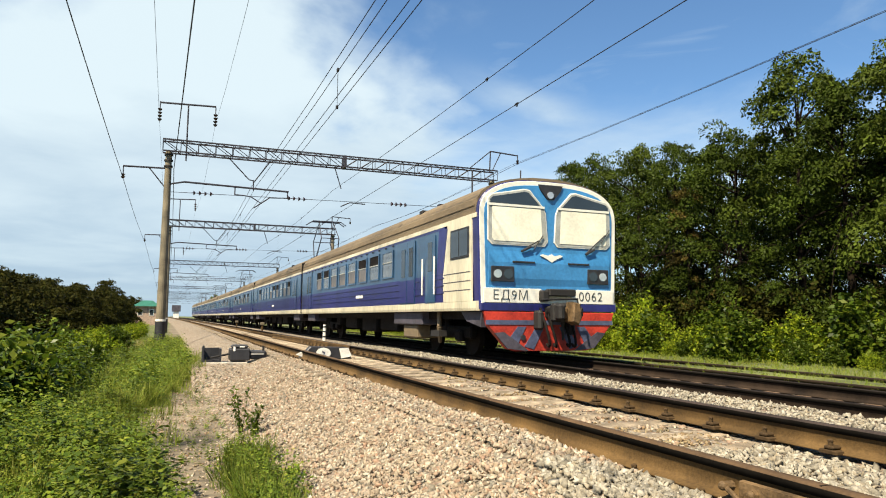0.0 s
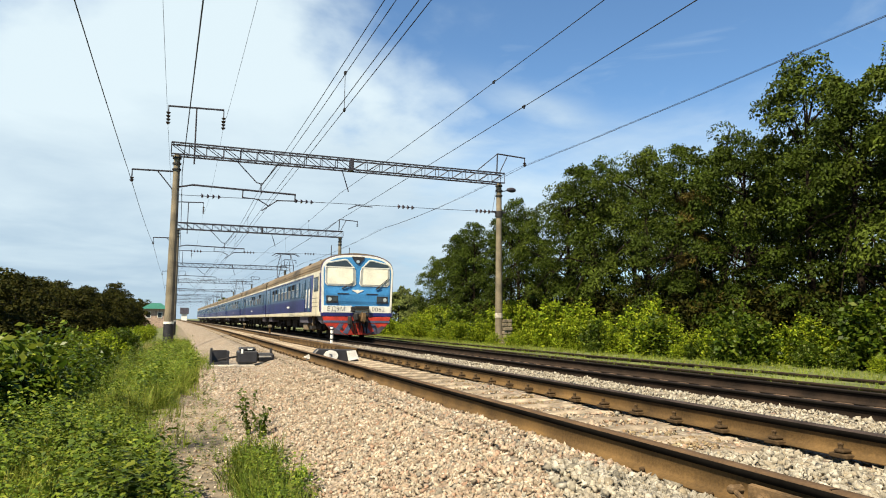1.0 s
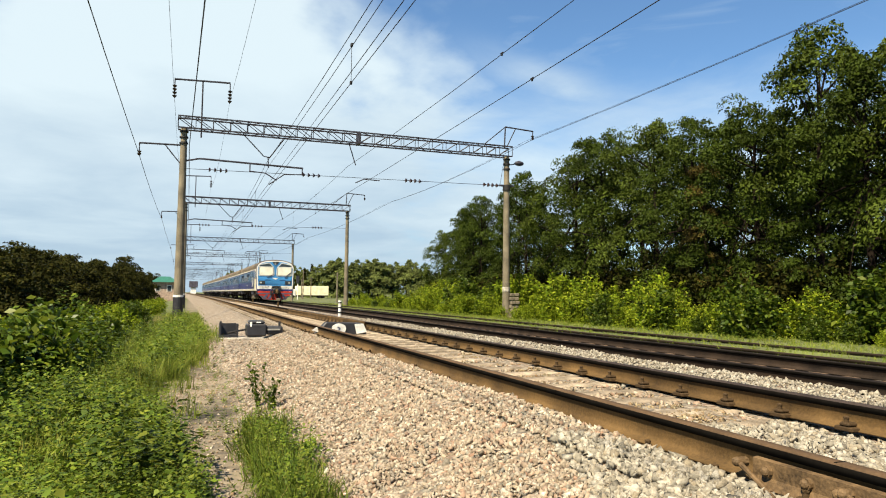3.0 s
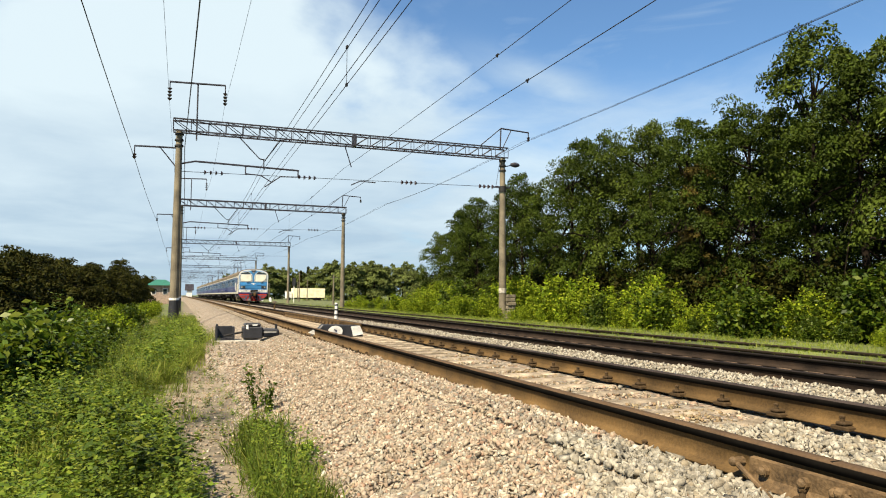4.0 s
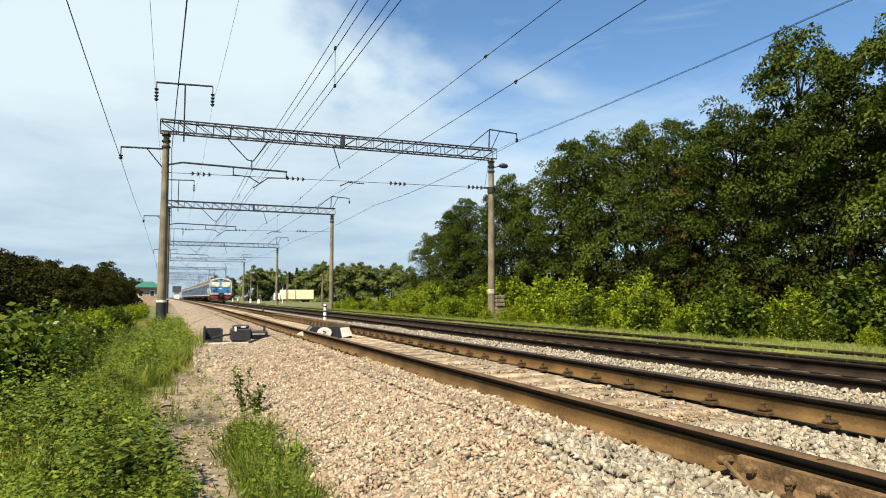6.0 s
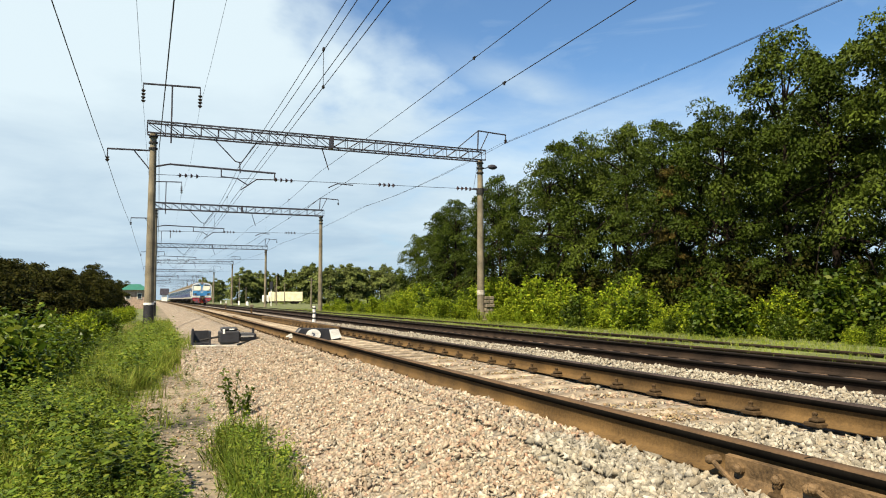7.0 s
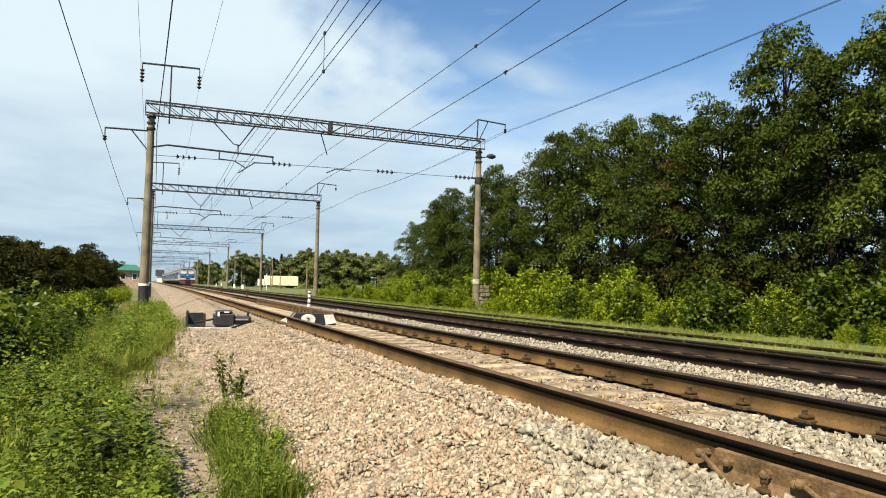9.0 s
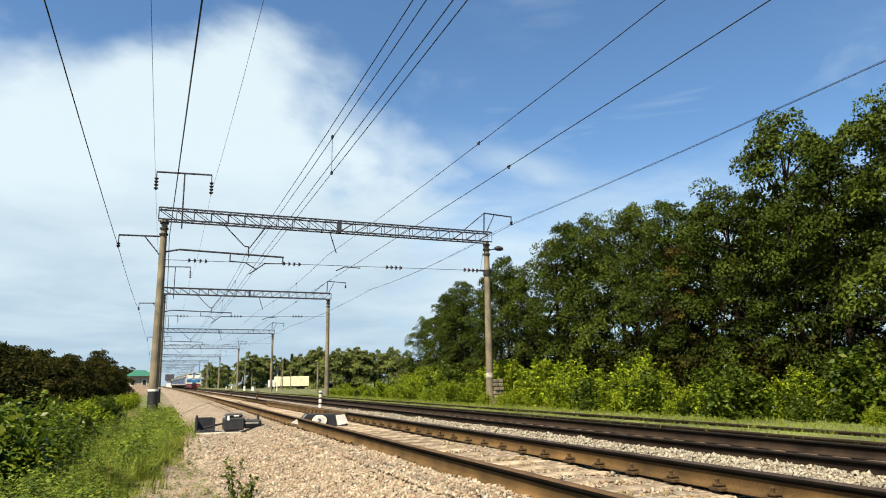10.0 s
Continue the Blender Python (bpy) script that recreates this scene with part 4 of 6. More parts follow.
    if cab:
        part("battery_box", box(B(), -1.52, 1.52, 4.5, 5.7, 0.36, 0.72, 0.03), M_ROOF, car, "dusty tan battery box")
        for sx in (-1, 1):
            part("sand_pipe", rod(rod(B(), (sx * 1.45, 3.0, 1.05), (sx * 1.5, 2.85, 0.7), 0.06, seg=8), (sx * 1.5, 2.85, 0.7), (sx * 1.42, 3.0, 0.3), 0.07, 0.05, 8), M_ROOF, car, "dusty sand pipe")
    else:
        # near-black plate over the blue end keeps the gap between cars dark
        part("end_wall", box(B(), -1.69, 1.69, -0.02, 0.01, 1.1, 3.7), M_UNDER, car, "dark end wall")
        part("near_gangway", box(B(), -0.7, 0.7, -0.42, 0.02, 1.2, 3.4, 0.05), M_UNDER, car)


def face_shape(inset=0.0, zlo=1.1):
    """Outline of the cab face: upright sides, rounded shoulders and a flat arch."""
    w, hgt = 1.72 - inset, 0.86 - inset
    top = [(w * math.copysign(abs(math.cos(math.pi * i / 24)) ** 0.72, math.cos(math.pi * i / 24)), 3.2 + hgt * math.sin(math.pi * i / 24) ** 0.8) for i in range(25)]
    return [(-w + 0.05, zlo + inset), (w - 0.05, zlo + inset)] + top


def cab_front(car):
    """The driving end, seen from outside; its face looks to -y."""
    part("cab_shell", prism(B(), face_shape(0.0, 1.12), "y", 0.0, 0.34, 0.03), M_TVIOLET, car, "dark blue edge round the cab face")
    for sx in (-1, 1):
        part("cab_side", prism(B(), [(0.3, 1.29), (1.98, 1.29), (2.02, 1.98), (1.75, 3.14), (0.3, 3.14)], "x", min(sx * 1.70, sx * 1.738), max(sx * 1.70, sx * 1.738)), M_TWHITE, car, "cream cab side")
        part("wedge", prism(B(), [(1.99, 1.98), (2.44, 1.98), (2.30, 3.08), (1.72, 3.08)], "x", min(sx * 1.70, sx * 1.742), max(sx * 1.70, sx * 1.742)), M_TVIOLET, car, "dark blue wedge behind the cab")
        w = part("cab_window", box(B(), min(sx * 1.735, sx * 1.755), max(sx * 1.735, sx * 1.755), 0.42, 1.52, 2.28, 2.98, 0.01), M_BLACK, car, "sliding cab side window")
        part("pane", box(B(), min(sx * 1.75, sx * 1.76), max(sx * 1.75, sx * 1.76), 0.48, 0.95, 2.33, 2.93), M_GLASS, w)
        part("pane", box(B(), min(sx * 1.75, sx * 1.76), max(sx * 1.75, sx * 1.76), 1.0, 1.47, 2.33, 2.93), M_GLASS, w)
        for z in (1.55, 1.75, 1.95):
            part("cab_rib", box(B(), sx * 1.739 - 0.004, sx * 1.739 + 0.004, 0.35, 1.98, z - 0.009, z + 0.009), M_BOXGREY, car)
        d = part("cab_door", box(B(), min(sx * 1.73, sx * 1.75), max(sx * 1.73, sx * 1.75), 2.55, 3.25, 1.3, 3.0), M_TBLUE, car, "blue cab door")
        part("door_glass", box(B(), min(sx * 1.74, sx * 1.757), max(sx * 1.74, sx * 1.757), 2.75, 3.05, 2.1, 2.85), M_GLASS, d)
        for y in (2.45, 3.33):
            part("handrail", rod(B(), (sx * 1.80, y, 1.5), (sx * 1.80, y, 2.45), 0.022, seg=8), M_WHITE, car, "white door handrail")
        part("cab_step", box(B(), sx * 1.5 - 0.1, sx * 1.5 + 0.1, 2.6, 3.2, 0.45, 0.6), M_DARKMETAL, car)
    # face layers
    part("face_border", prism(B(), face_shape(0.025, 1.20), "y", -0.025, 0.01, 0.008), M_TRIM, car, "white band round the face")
    inner = face_shape(0.125, 1.40)
    part("face_panel", prism(B(), inner, "y", -0.04, 0.0, 0.006), M_FACE, car, "light blue face panel")
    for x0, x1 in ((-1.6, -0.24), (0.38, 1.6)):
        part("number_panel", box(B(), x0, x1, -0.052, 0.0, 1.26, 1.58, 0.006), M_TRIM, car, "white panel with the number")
    part("bottom_band", box(B(), -1.66, 1.66, -0.05, 0.02, 1.08, 1.25, 0.01), M_TVIOLET, car)
    # belt bulge below the windscreens
    part("nose_bulge", prism(B(), [(-0.035, 1.62), (-0.07, 1.80), (-0.08, 2.15), (-0.035, 2.44)], "x", -1.5, 1.5, 0.01), M_FACE, car)
    for sx in (-1, 1):
        pts = [(sx * 1.50, 3.56), (sx * 1.42, 3.64), (sx * 0.64, 3.80), (sx * 0.52, 3.78), (sx * 0.20, 3.42), (sx * 0.14, 3.28), (sx * 0.10, 2.66), (sx * 0.18, 2.56), (sx * 1.40, 2.56), (sx * 1.50, 2.66)]
        cx, cz = sx * 0.8, 3.15
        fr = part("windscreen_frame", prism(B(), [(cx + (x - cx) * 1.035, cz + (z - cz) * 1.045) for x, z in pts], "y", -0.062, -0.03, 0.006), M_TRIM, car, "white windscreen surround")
        part("gasket", prism(B(), pts, "y", -0.068, -0.04), M_GASKET, fr)
        blind = [(sx * 1.42, 3.38), (sx * 0.26, 3.38), (sx * 0.22, 2.62), (sx * 1.38, 2.62), (sx * 1.42, 2.68)]
        part("blind", prism(B(), blind, "y", -0.076, -0.05), M_BLIND, fr, "cream blind behind the windscreen")
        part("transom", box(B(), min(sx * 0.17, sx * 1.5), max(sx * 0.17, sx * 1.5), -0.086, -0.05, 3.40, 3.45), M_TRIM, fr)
        visor = [(sx * 1.47, 3.46), (sx * 1.47, 3.54), (sx * 1.40, 3.60), (sx * 0.64, 3.76), (sx * 0.54, 3.74), (sx * 0.28, 3.46)]
        part("visor_glass", prism(B(), visor, "y", -0.076, -0.05), M_GLASS, fr, "dark upper windscreen")
        px0, px1, pz1 = (-0.74, -0.32, 2.66) if sx < 0 else (0.86, 1.38, 2.88)
        bm = B()
        rod(bm, (px0, -0.10, 2.42), (px1, -0.10, pz1), 0.014, seg=6)
        rod(bm, (px0, -0.09, 2.40), (px0 + 0.22, -0.10, 2.52), 0.03, seg=6)
        rod(bm, (px1 - 0.12, -0.10, pz1 - 0.2), (px1 + 0.1, -0.10, pz1 + 0.12), 0.012, seg=6)
        part("wiper", bm, M_BLACK, car)
        part("grab_bar", box(B(), sx * 0.68 - 0.27, sx * 0.68 + 0.27, -0.105, -0.07, 2.145, 2.185, 0.008), M_BLACK, car)
        h = part("headlight", box(B(), sx * 1.18 - 0.27, sx * 1.18 + 0.27, -0.092, -0.03, 1.72, 2.06, 0.01), M_BLACK, car, "twin headlight in a dark housing")
        for k, rr in ((-0.12, 0.095), (0.13, 0.11)):
            part("lens", rod(B(), (sx * (1.18 + k * -1), -0.102, 1.89), (sx * (1.18 + k * -1), -0.085, 1.89), rr, seg=16), M_CHROME if k < 0 else M_GLASS, h)
    part("top_lamp_panel", prism(B(), [(-0.30, 3.96), (0.30, 3.96), (0.26, 3.84), (0.08, 3.62), (-0.08, 3.62), (-0.26, 3.84)], "y", -0.075, -0.03, 0.006), M_BLACK, car, "dark top lamp recess")
    part("top_lamp", rod(B(), (-0.02, -0.10, 3.72), (-0.02, -0.07, 3.72), 0.08, seg=14), M_CHROME, car)
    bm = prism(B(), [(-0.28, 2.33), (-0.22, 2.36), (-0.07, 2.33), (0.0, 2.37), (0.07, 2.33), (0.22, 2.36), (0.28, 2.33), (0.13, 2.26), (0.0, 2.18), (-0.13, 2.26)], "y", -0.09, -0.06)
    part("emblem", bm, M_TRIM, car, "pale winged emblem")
    text_mesh("lettering", "ЕД9М", 0.30, M_BLACK, car, pose(-0.98, -0.056, 1.42, 90, 0, 0))
    text_mesh("lettering", "0062", 0.30, M_BLACK, car, pose(1.0, -0.056, 1.42, 90, 0, 0))
    # coupler, buffers' beam, hoses
    part("coupler_box", box(box(B(), -0.14, 0.52, -0.24, 0.05, 1.42, 1.58, 0.02), -0.3, -0.12, -0.2, 0.05, 1.3, 1.55, 0.03), M_DARKMETAL, car)
    bm = box(B(), -0.16, 0.16, -0.5, 0.3, 0.92, 1.2, 0.04)
    box(bm, -0.26, 0.3, -0.62, -0.42, 0.84, 1.26, 0.05)
    box(bm, -0.26, -0.1, -0.86, -0.6, 0.88, 1.24, 0.05)
    box(bm, 0.26, 0.36, -0.80, -0.45, 0.95, 1.18, 0.04)
    rod(bm, (-0.42, -0.4, 1.33), (0.46, -0.4, 1.36), 0.022, seg=8)
    rod(bm, (0.44, -0.4, 1.36), (0.48, -0.42, 1.08), 0.02, seg=8)
    rod(bm, (0.02, -0.5, 0.9), (0.05, -0.45, 0.45), 0.04, 0.025, 8)
    box(bm, -0.44, -0.3, -0.3, 0.0, 0.66, 1.1, 0.05)
    box(bm, 0.34, 0.5, -0.26, 0.0, 0.55, 1.1, 0.05)
    cpl = part("coupler", bm, M_DARKMETAL, car, "dark greasy automatic coupler")
    part("claw", prism(B(), [(0.0, 0.86), (0.16, 0.78), (0.24, 0.95), (0.2, 1.24), (0.04, 1.28)], "y", -0.94, -0.6, 0.03), M_PLATE, cpl, "worn rusty coupler claw")
    part("lock", box(B(), -0.08, 0.02, -0.72, -0.6, 0.92, 1.16, 0.02), M_PLATE, cpl)
    for x0, x1 in ((-0.35, -0.2), (-0.22, -0.02), (0.3, 0.42), (0.12, 0.3)):
        bm = B()
        prev = Vector((x0, -0.2, 1.15))
        for k in range(1, 9):
            u = k / 8
            p = Vector((x0 + (x1 - x0) * u, -0.2 - 0.25 * math.sin(u * math.pi), 1.15 - 0.85 * math.sin(u * math.pi * 0.62)))
            rod(bm, prev, p, 0.028, seg=6, caps=False)
            prev = p
        part("brake_hose", bm, M_UNDER, car)
    # plough under the face with chevrons
    plough = part("plough", prism(B(), [(-1.6, 1.06), (1.6, 1.06), (1.5, 0.76), (1.06, 0.26), (0.86, 0.20), (-0.86, 0.20), (-1.06, 0.26), (-1.5, 0.76)], "y", -0.06, 0.12, 0.01), M_RED, car, "red plough with grey blue chevrons")
    part("plough_stripe", box(B(), -1.55, 1.55, -0.075, -0.03, 0.78, 0.88), M_DUSTBLUE, plough)
    for sx in (-1, 1):
        for a in (0.18, 0.62):
            part("chevron", prism(B(), [(sx * a, 0.74), (sx * (a + 0.2), 0.74), (sx * (a + 0.48), 0.28 + a * 0.15), (sx * (a + 0.26), 0.24)], "y", -0.073, -0.03), M_DUSTBLUE, plough)
        part("plough_tip", prism(B(), [(sx * 0.55, 0.2), (sx * 1.06, 0.26), (sx * 1.36, 0.6), (sx * 1.15, 0.62), (sx * 0.85, 0.42)], "y", -0.078, -0.03), M_BOXGREY, plough)
        part("side_guard", prism(B(), [(0.05, 1.06), (1.2, 1.06), (0.9, 0.85), (0.1, 0.72)], "x", min(sx * 1.45, sx * 1.6), max(sx * 1.45, sx * 1.6)), M_BOXGREY, car)
    bm = rod(B(), (-0.7, -0.09, 0.5), (-0.7, -0.05, 0.5), 0.06, seg=10)
    part("signal_hole", bm, M_BLACK, plough)
    bm = rod(B(), (-0.75, 2.6, 4.1), (-0.75, 2.6, 4.75), 0.02, seg=6)
    rod(bm, (-0.2, 1.0, 4.1), (-0.2, 1.0, 4.5), 0.015, seg=6)
    box(bm, -0.95, -0.6, 4.4, 4.6, 4.0, 4.15)
    part("aerial", bm, M_STEEL, car)


TRAIN = []
head = thing("train_car", "blue and cream electric train driving car, dusty, with tan roof", "train car", "cars of the train")
car_shell(head, True, False, 1)
cab_front(head)
TRAIN.append(head)
motor = thing("train_car", "blue and cream electric train car with pantograph and tan roof", "train car", "cars of the train")
car_shell(motor, False, True, 2)
plain = thing("train_car", "blue and cream electric train car with tan roof", "train car", "cars of the train")
car_shell(plain, False, False, 3)
TRAIN += [motor, plain]
# the cars are 3.6 m wide over the panels
WIDER = Matrix.Diagonal((1.045, 1, 1, 1))
for car in TRAIN:
    for ob in car.children_recursive:
        if ob.matrix_basis.translation.length > 0:
            ob.matrix_basis.translation.x *= 1.045
        else:
            ob.data.transform(WIDER)
for i in range(3, 8):
    TRAIN.append(copy_thing(motor if i % 2 else plain, pose(0, 0, 0)))



# ---------------------------------------------------------------- switch gear by the near track
def point_machine():
    g = thing("point_machine", "black electric point machine on a pale concrete pad beside the rail", "point machine", m=pose(0.70, 17.2, -0.37) @ Matrix.Scale(0.93, 4))
    part("pad", box(B(), 0.02, 1.1, -0.24, 0.3, -0.2, 0.02, 0.02), M_PADC, g, "pale concrete pad")
    bm = box(B(), 0.0, 0.46, -0.2, 0.25, 0.02, 0.08)
    box(bm, 0.0, 0.04, -0.2, 0.25, 0.08, 0.38)
    box(bm, 0.42, 0.46, -0.2, 0.25, 0.08, 0.36)
    box(bm, 0.04, 0.42, 0.21, 0.25, 0.08, 0.37)
    part("trough", bm, M_BLACK, g)
    part("lug", box(B(), 0.0, 0.05, -0.2, -0.05, 0.37, 0.44, 0.01), M_BLACK, g)
    part("drive_rod", rod(B(), (0.2, -0.22, 0.14), (0.75, -0.1, 0.24), 0.025, seg=8), M_DARKMETAL, g)
    part("housing", box(B(), 0.66, 1.16, -0.25, 0.28, 0.05, 0.36, 0.03), M_BLACK, g, "black motor housing")
    part("cover", box(B(), 0.70, 1.12, -0.2, 0.24, 0.36, 0.45, 0.04), M_BLACK, g)
    part("pale_label", box(B(), 0.74, 0.79, -0.255, -0.2, 0.3, 0.41), M_WHITE, g)
    part("pale_label", box(B(), 0.9, 1.02, -0.215, -0.2, 0.39, 0.42), M_WHITE, g)
    part("gear_case", box(B(), 1.16, 1.58, -0.2, 0.2, 0.08, 0.3, 0.04), M_BLACK, g)
    part("slide_bar", box(B(), 1.18, 1.5, -0.24, -0.2, 0.2, 0.24), M_CHROME, g)
    part("knob", rod(B(), (1.5, -0.1, 0.3), (1.5, -0.1, 0.42), 0.03, seg=8), M_BLACK, g)
    for y in (-0.08, 0.1):
        part("throw_rod", rod(B(), (1.5, y, 0.1), (3.4, y, 0.2), 0.022, seg=8), M_DARKMETAL, g)
    return g


point_machine()


def switch_board():
    """Low black board with a white disc between the rails."""
    g = thing("switch_indicator", "low black switch indicator board with white disc and white ends", "indicator", m=pose(3.15, 15.0, -0.19, 0, 0, 4) @ Matrix.Diagonal((0.84, 0.84, 0.62, 1)))
    part("board", prism(B(), [(-0.72, 0.0), (0.72, 0.0), (0.56, 0.42), (-0.40, 0.46)], "y", -0.1, 0.12, 0.03), M_BLACK, g)
    part("disc", rod(B(), (-0.06, -0.125, 0.22), (-0.06, -0.1, 0.22), 0.19, seg=20), M_WHITE, g, "white disc")
    bm = prism(B(), [(-0.11, 0.30), (-0.03, 0.26), (-0.02, 0.20), (-0.09, 0.17), (-0.05, 0.22), (-0.10, 0.25)], "y", -0.132, -0.12)
    part("mark", bm, M_DUSTBLUE, g)
    part("white_end", prism(B(), [(0.42, 0.03), (0.70, 0.1), (0.60, 0.40), (0.36, 0.38)], "y", -0.125, -0.09), M_WHITE, g)
    part("white_end", prism(B(), [(-0.78, 0.18), (-0.5, 0.06), (-0.45, 0.26), (-0.62, 0.3)], "y", -0.125, -0.09), M_WHITE, g)
    return g


switch_board()


def fouling_post(x, y, h, z):
    g = thing("marker_post", "short white marker post with black bands between the tracks", "post", "marker posts", pose(x, y, z))
    part("foot", rod(B(), (0, 0, -0.1), (0, 0, 0.05), 0.26, 0.16, 10), M_WHITE, g)
    part("shaft", rod(B(), (0, 0, 0.03), (0, 0, h), 0.07, 0.062, 12), M_WHITE, g)
    for k in (0.3, 0.58, 0.84):
        part("band", rod(B(), (0, 0, h * k), (0, 0, h * k + 0.06), 0.074, 0.074, 12), M_BLACK, g)


fouling_post(5.85, 28.0, 0.75, -0.32)
for x, y in ((5.4, 45.0), (5.3, 62.0)):
    g = thing("signal_stub", "small rusty trackside stub post", "post", "stub posts", pose(x + bend(y), y, -0.35))
    part("shaft", rod(B(), (0, 0, 0), (0, 0, 0.6), 0.06, seg=8), M_RAIL, g)
    part("cap", box(B(), -0.12, 0.12, -0.1, 0.1, 0.55, 0.72, 0.02), M_CONCRETE, g)

# switch blades lie inside the running rails
for sx, y0, y1 in ((1, 17.0, 30.0), (-1, 17.0, 30.0)):
    k = len(RAIL_PROFILE)
    vs = []
    for u in (0.0, 0.25, 0.5, 1.0):
        y = y0 + (y1 - y0) * (1 - u)
        x = TRACK_1 - sx * (HALF - 0.045 - 0.16 * (1 - u) ** 1.6)
        vs += [(x + a * (0.25 + 0.75 * (1 - u)) * 0.8, y, Z_1 - 0.186 + b) for a, b in RAIL_PROFILE]
    fs = [(j * k + i, j * k + (i + 1) % k, (j + 1) * k + (i + 1) % k, (j + 1) * k + i) for j in range(3) for i in range(k)]
    ob = arrays("switch_blade", vs, fs, M_RAIL, near_track)

# fishplate and bond wire at the joint of the near rail
joint = part("fishplate", prism(B(), [(2.545, -0.168), (2.60, -0.174), (2.618, -0.15), (2.618, -0.055), (2.60, -0.04), (2.572, -0.045), (2.570, -0.12)], "y", 1.5, 2.62, 0.004), M_PLATE, near_track, "bolted rail joint plate")
for y in (1.62, 1.8, 1.96, 2.14, 2.3, 2.52):
    part("bolt", ball(rod(B(), (2.585, y, -0.09), (2.55, y, -0.09), 0.027, seg=10), (2.548, y, -0.09), 0.022, 2, (0.8, 1, 1)), M_PLATE, joint)
for y0, y1 in ((2.68, 2.34), (2.1, 1.7)):
    part("bond_wire", rod(B(), (2.545, y0, -0.08), (2.47, y1, -0.20), 0.013, 0.011, 8), M_PLATE, joint)
    part("bond_lug", ball(rod(B(), (2.59, y0, -0.082), (2.535, y0, -0.078), 0.026, 0.022, 8), (2.535, y0, -0.078), 0.024, 2), M_PLATE, joint)


# a black sliver paints the dark of the open joint
part("joint_gap", box(B(), 2.622, 2.682, 2.2, 2.212, -0.02, 0.0206), M_RAILSHADE, near_track, "open gap between two rail ends")


# ---------------------------------------------------------------- far things
def small_house():
    g = thing("crossing_house", "small brick trackside house with a green hipped roof", "house", m=pose(-4.7, 150, -1.5))
    part("wall", box(B(), -2.2, 2.2, -2, 2, 0, 4.2, 0.03), material("whitewashed_brick", (0.30, 0.22, 0.17), 0.9, vary=0.6, scale=3, fine=30), g)
    bm = B()
    vs = [bm.verts.new(p) for p in ((-2.7, -2.6, 4.1), (2.7, -2.6, 4.1), (2.7, 2.6, 4.1), (-2.7, 2.6, 4.1), (-0.9, 0, 5.3), (0.9, 0, 5.3))]
    for f in ((0, 1, 5, 4), (1, 2, 5), (2, 3, 4, 5), (3, 0, 4), (3, 2, 1, 0)):
        bm.faces.new([vs[i] for i in f])
    part("roof", bm, material("green_roof_paint", (0.015, 0.10, 0.07), 0.6, vary=0.4), g, "green painted sheet roof")
    for x in (-1.2, 0.9):
        w = part("window", box(B(), x - 0.45, x + 0.45, -2.05, -1.98, 2.3, 3.5), M_WHITE, g)
        part("pane", box(B(), x - 0.35, x + 0.35, -2.07, -2.04, 2.4, 3.4), M_GLASS, w)
    part("porch", box(B(), 2.2, 3.6, -1.5, 1.5, 0, 1.2, 0.02), M_RED, g)


small_house()


def far_tower():
    g = thing("trackside_tower", "distant pale signal box tower with a dark head", "tower", m=pose(1.9, 372, -1.0))
    part("shaft", box(B(), -1.3, 1.3, -1.3, 1.3, 0, 4.0, 0.05), M_WHITE, g)
    part("head", box(B(), -2.1, 2.1, -1.8, 1.8, 4.0, 7.2, 0.08), M_BOXGREY, g)


far_tower()


def trailer():
    g = thing("box_trailer", "long cream box trailer parked by the trees", "trailer", m=pose(38.3, 230, -0.9, 0, 0, 4))
    body = material("cream_trailer_paint", (0.80, 0.70, 0.45), 0.6, vary=0.35, scale=0.8, fine=9)
    part("body", box(B(), -5.2, 5.6, -1.2, 1.2, 0.9, 4.0, 0.06), body, g)
    part("chassis", box(B(), -5.0, 5.4, -0.9, 0.9, 0.6, 0.9), M_UNDER, g)
    part("cab", box(B(), -7.3, -5.4, -1.1, 1.1, 0.6, 2.9, 0.15), M_WHITE, g)
    for x in (-6.4, 2.6, 3.9):
        part("wheel", rod(B(), (x, -1.2, 0.5), (x, 1.2, 0.5), 0.5, seg=14), M_UNDER, g)


trailer()


def pole(x, y, h):
    g = thing("line_pole", "slender concrete pole beside the line", "pole", "poles beside the line", pose(x, y, -0.9))
    part("shaft", rod(B(), (0, 0, 0), (0, 0, h), 0.16, 0.1, 8), M_CONCRETE, g)
    part("cross_arm", box(B(), -0.7, 0.7, -0.05, 0.05, h - 0.5, h - 0.4), M_STEEL, g)


for x, y, h in ((23.5, 115, 5.2), (34.0, 205, 6.5), (32.6, 214, 6.0), (19.5, 190, 7.5), (22.0, 240, 8.0), (28.0, 250, 6.0), (27.5, 178, 7.5), (17.5, 260, 8.0), (15.5, 300, 8.0)):
    pole(x, y, h)
g = thing("signal_mast", "white trackside colour light signal with a black head", "signal", m=pose(21.0, 143, -0.9))
part("mast", rod(B(), (0, 0, 0), (0, 0, 4.2), 0.09, seg=8), M_WHITE, g)
part("signal_head", box(B(), -0.3, 0.3, -0.15, 0.15, 3.6, 5.2, 0.05), M_BLACK, g)
for k in range(14):
    y = 150 + 5 * k
    g = thing("white_post", "low white painted post near the crossing", "post", "white posts", pose(18.0 + 0.5 * (k % 3) + bend(y), y, -0.9))
    part("shaft", rod(B(), (0, 0, 0), (0, 0, 1.0 + 0.2 * (k % 2)), 0.16, 0.14, 8), M_WHITE, g)


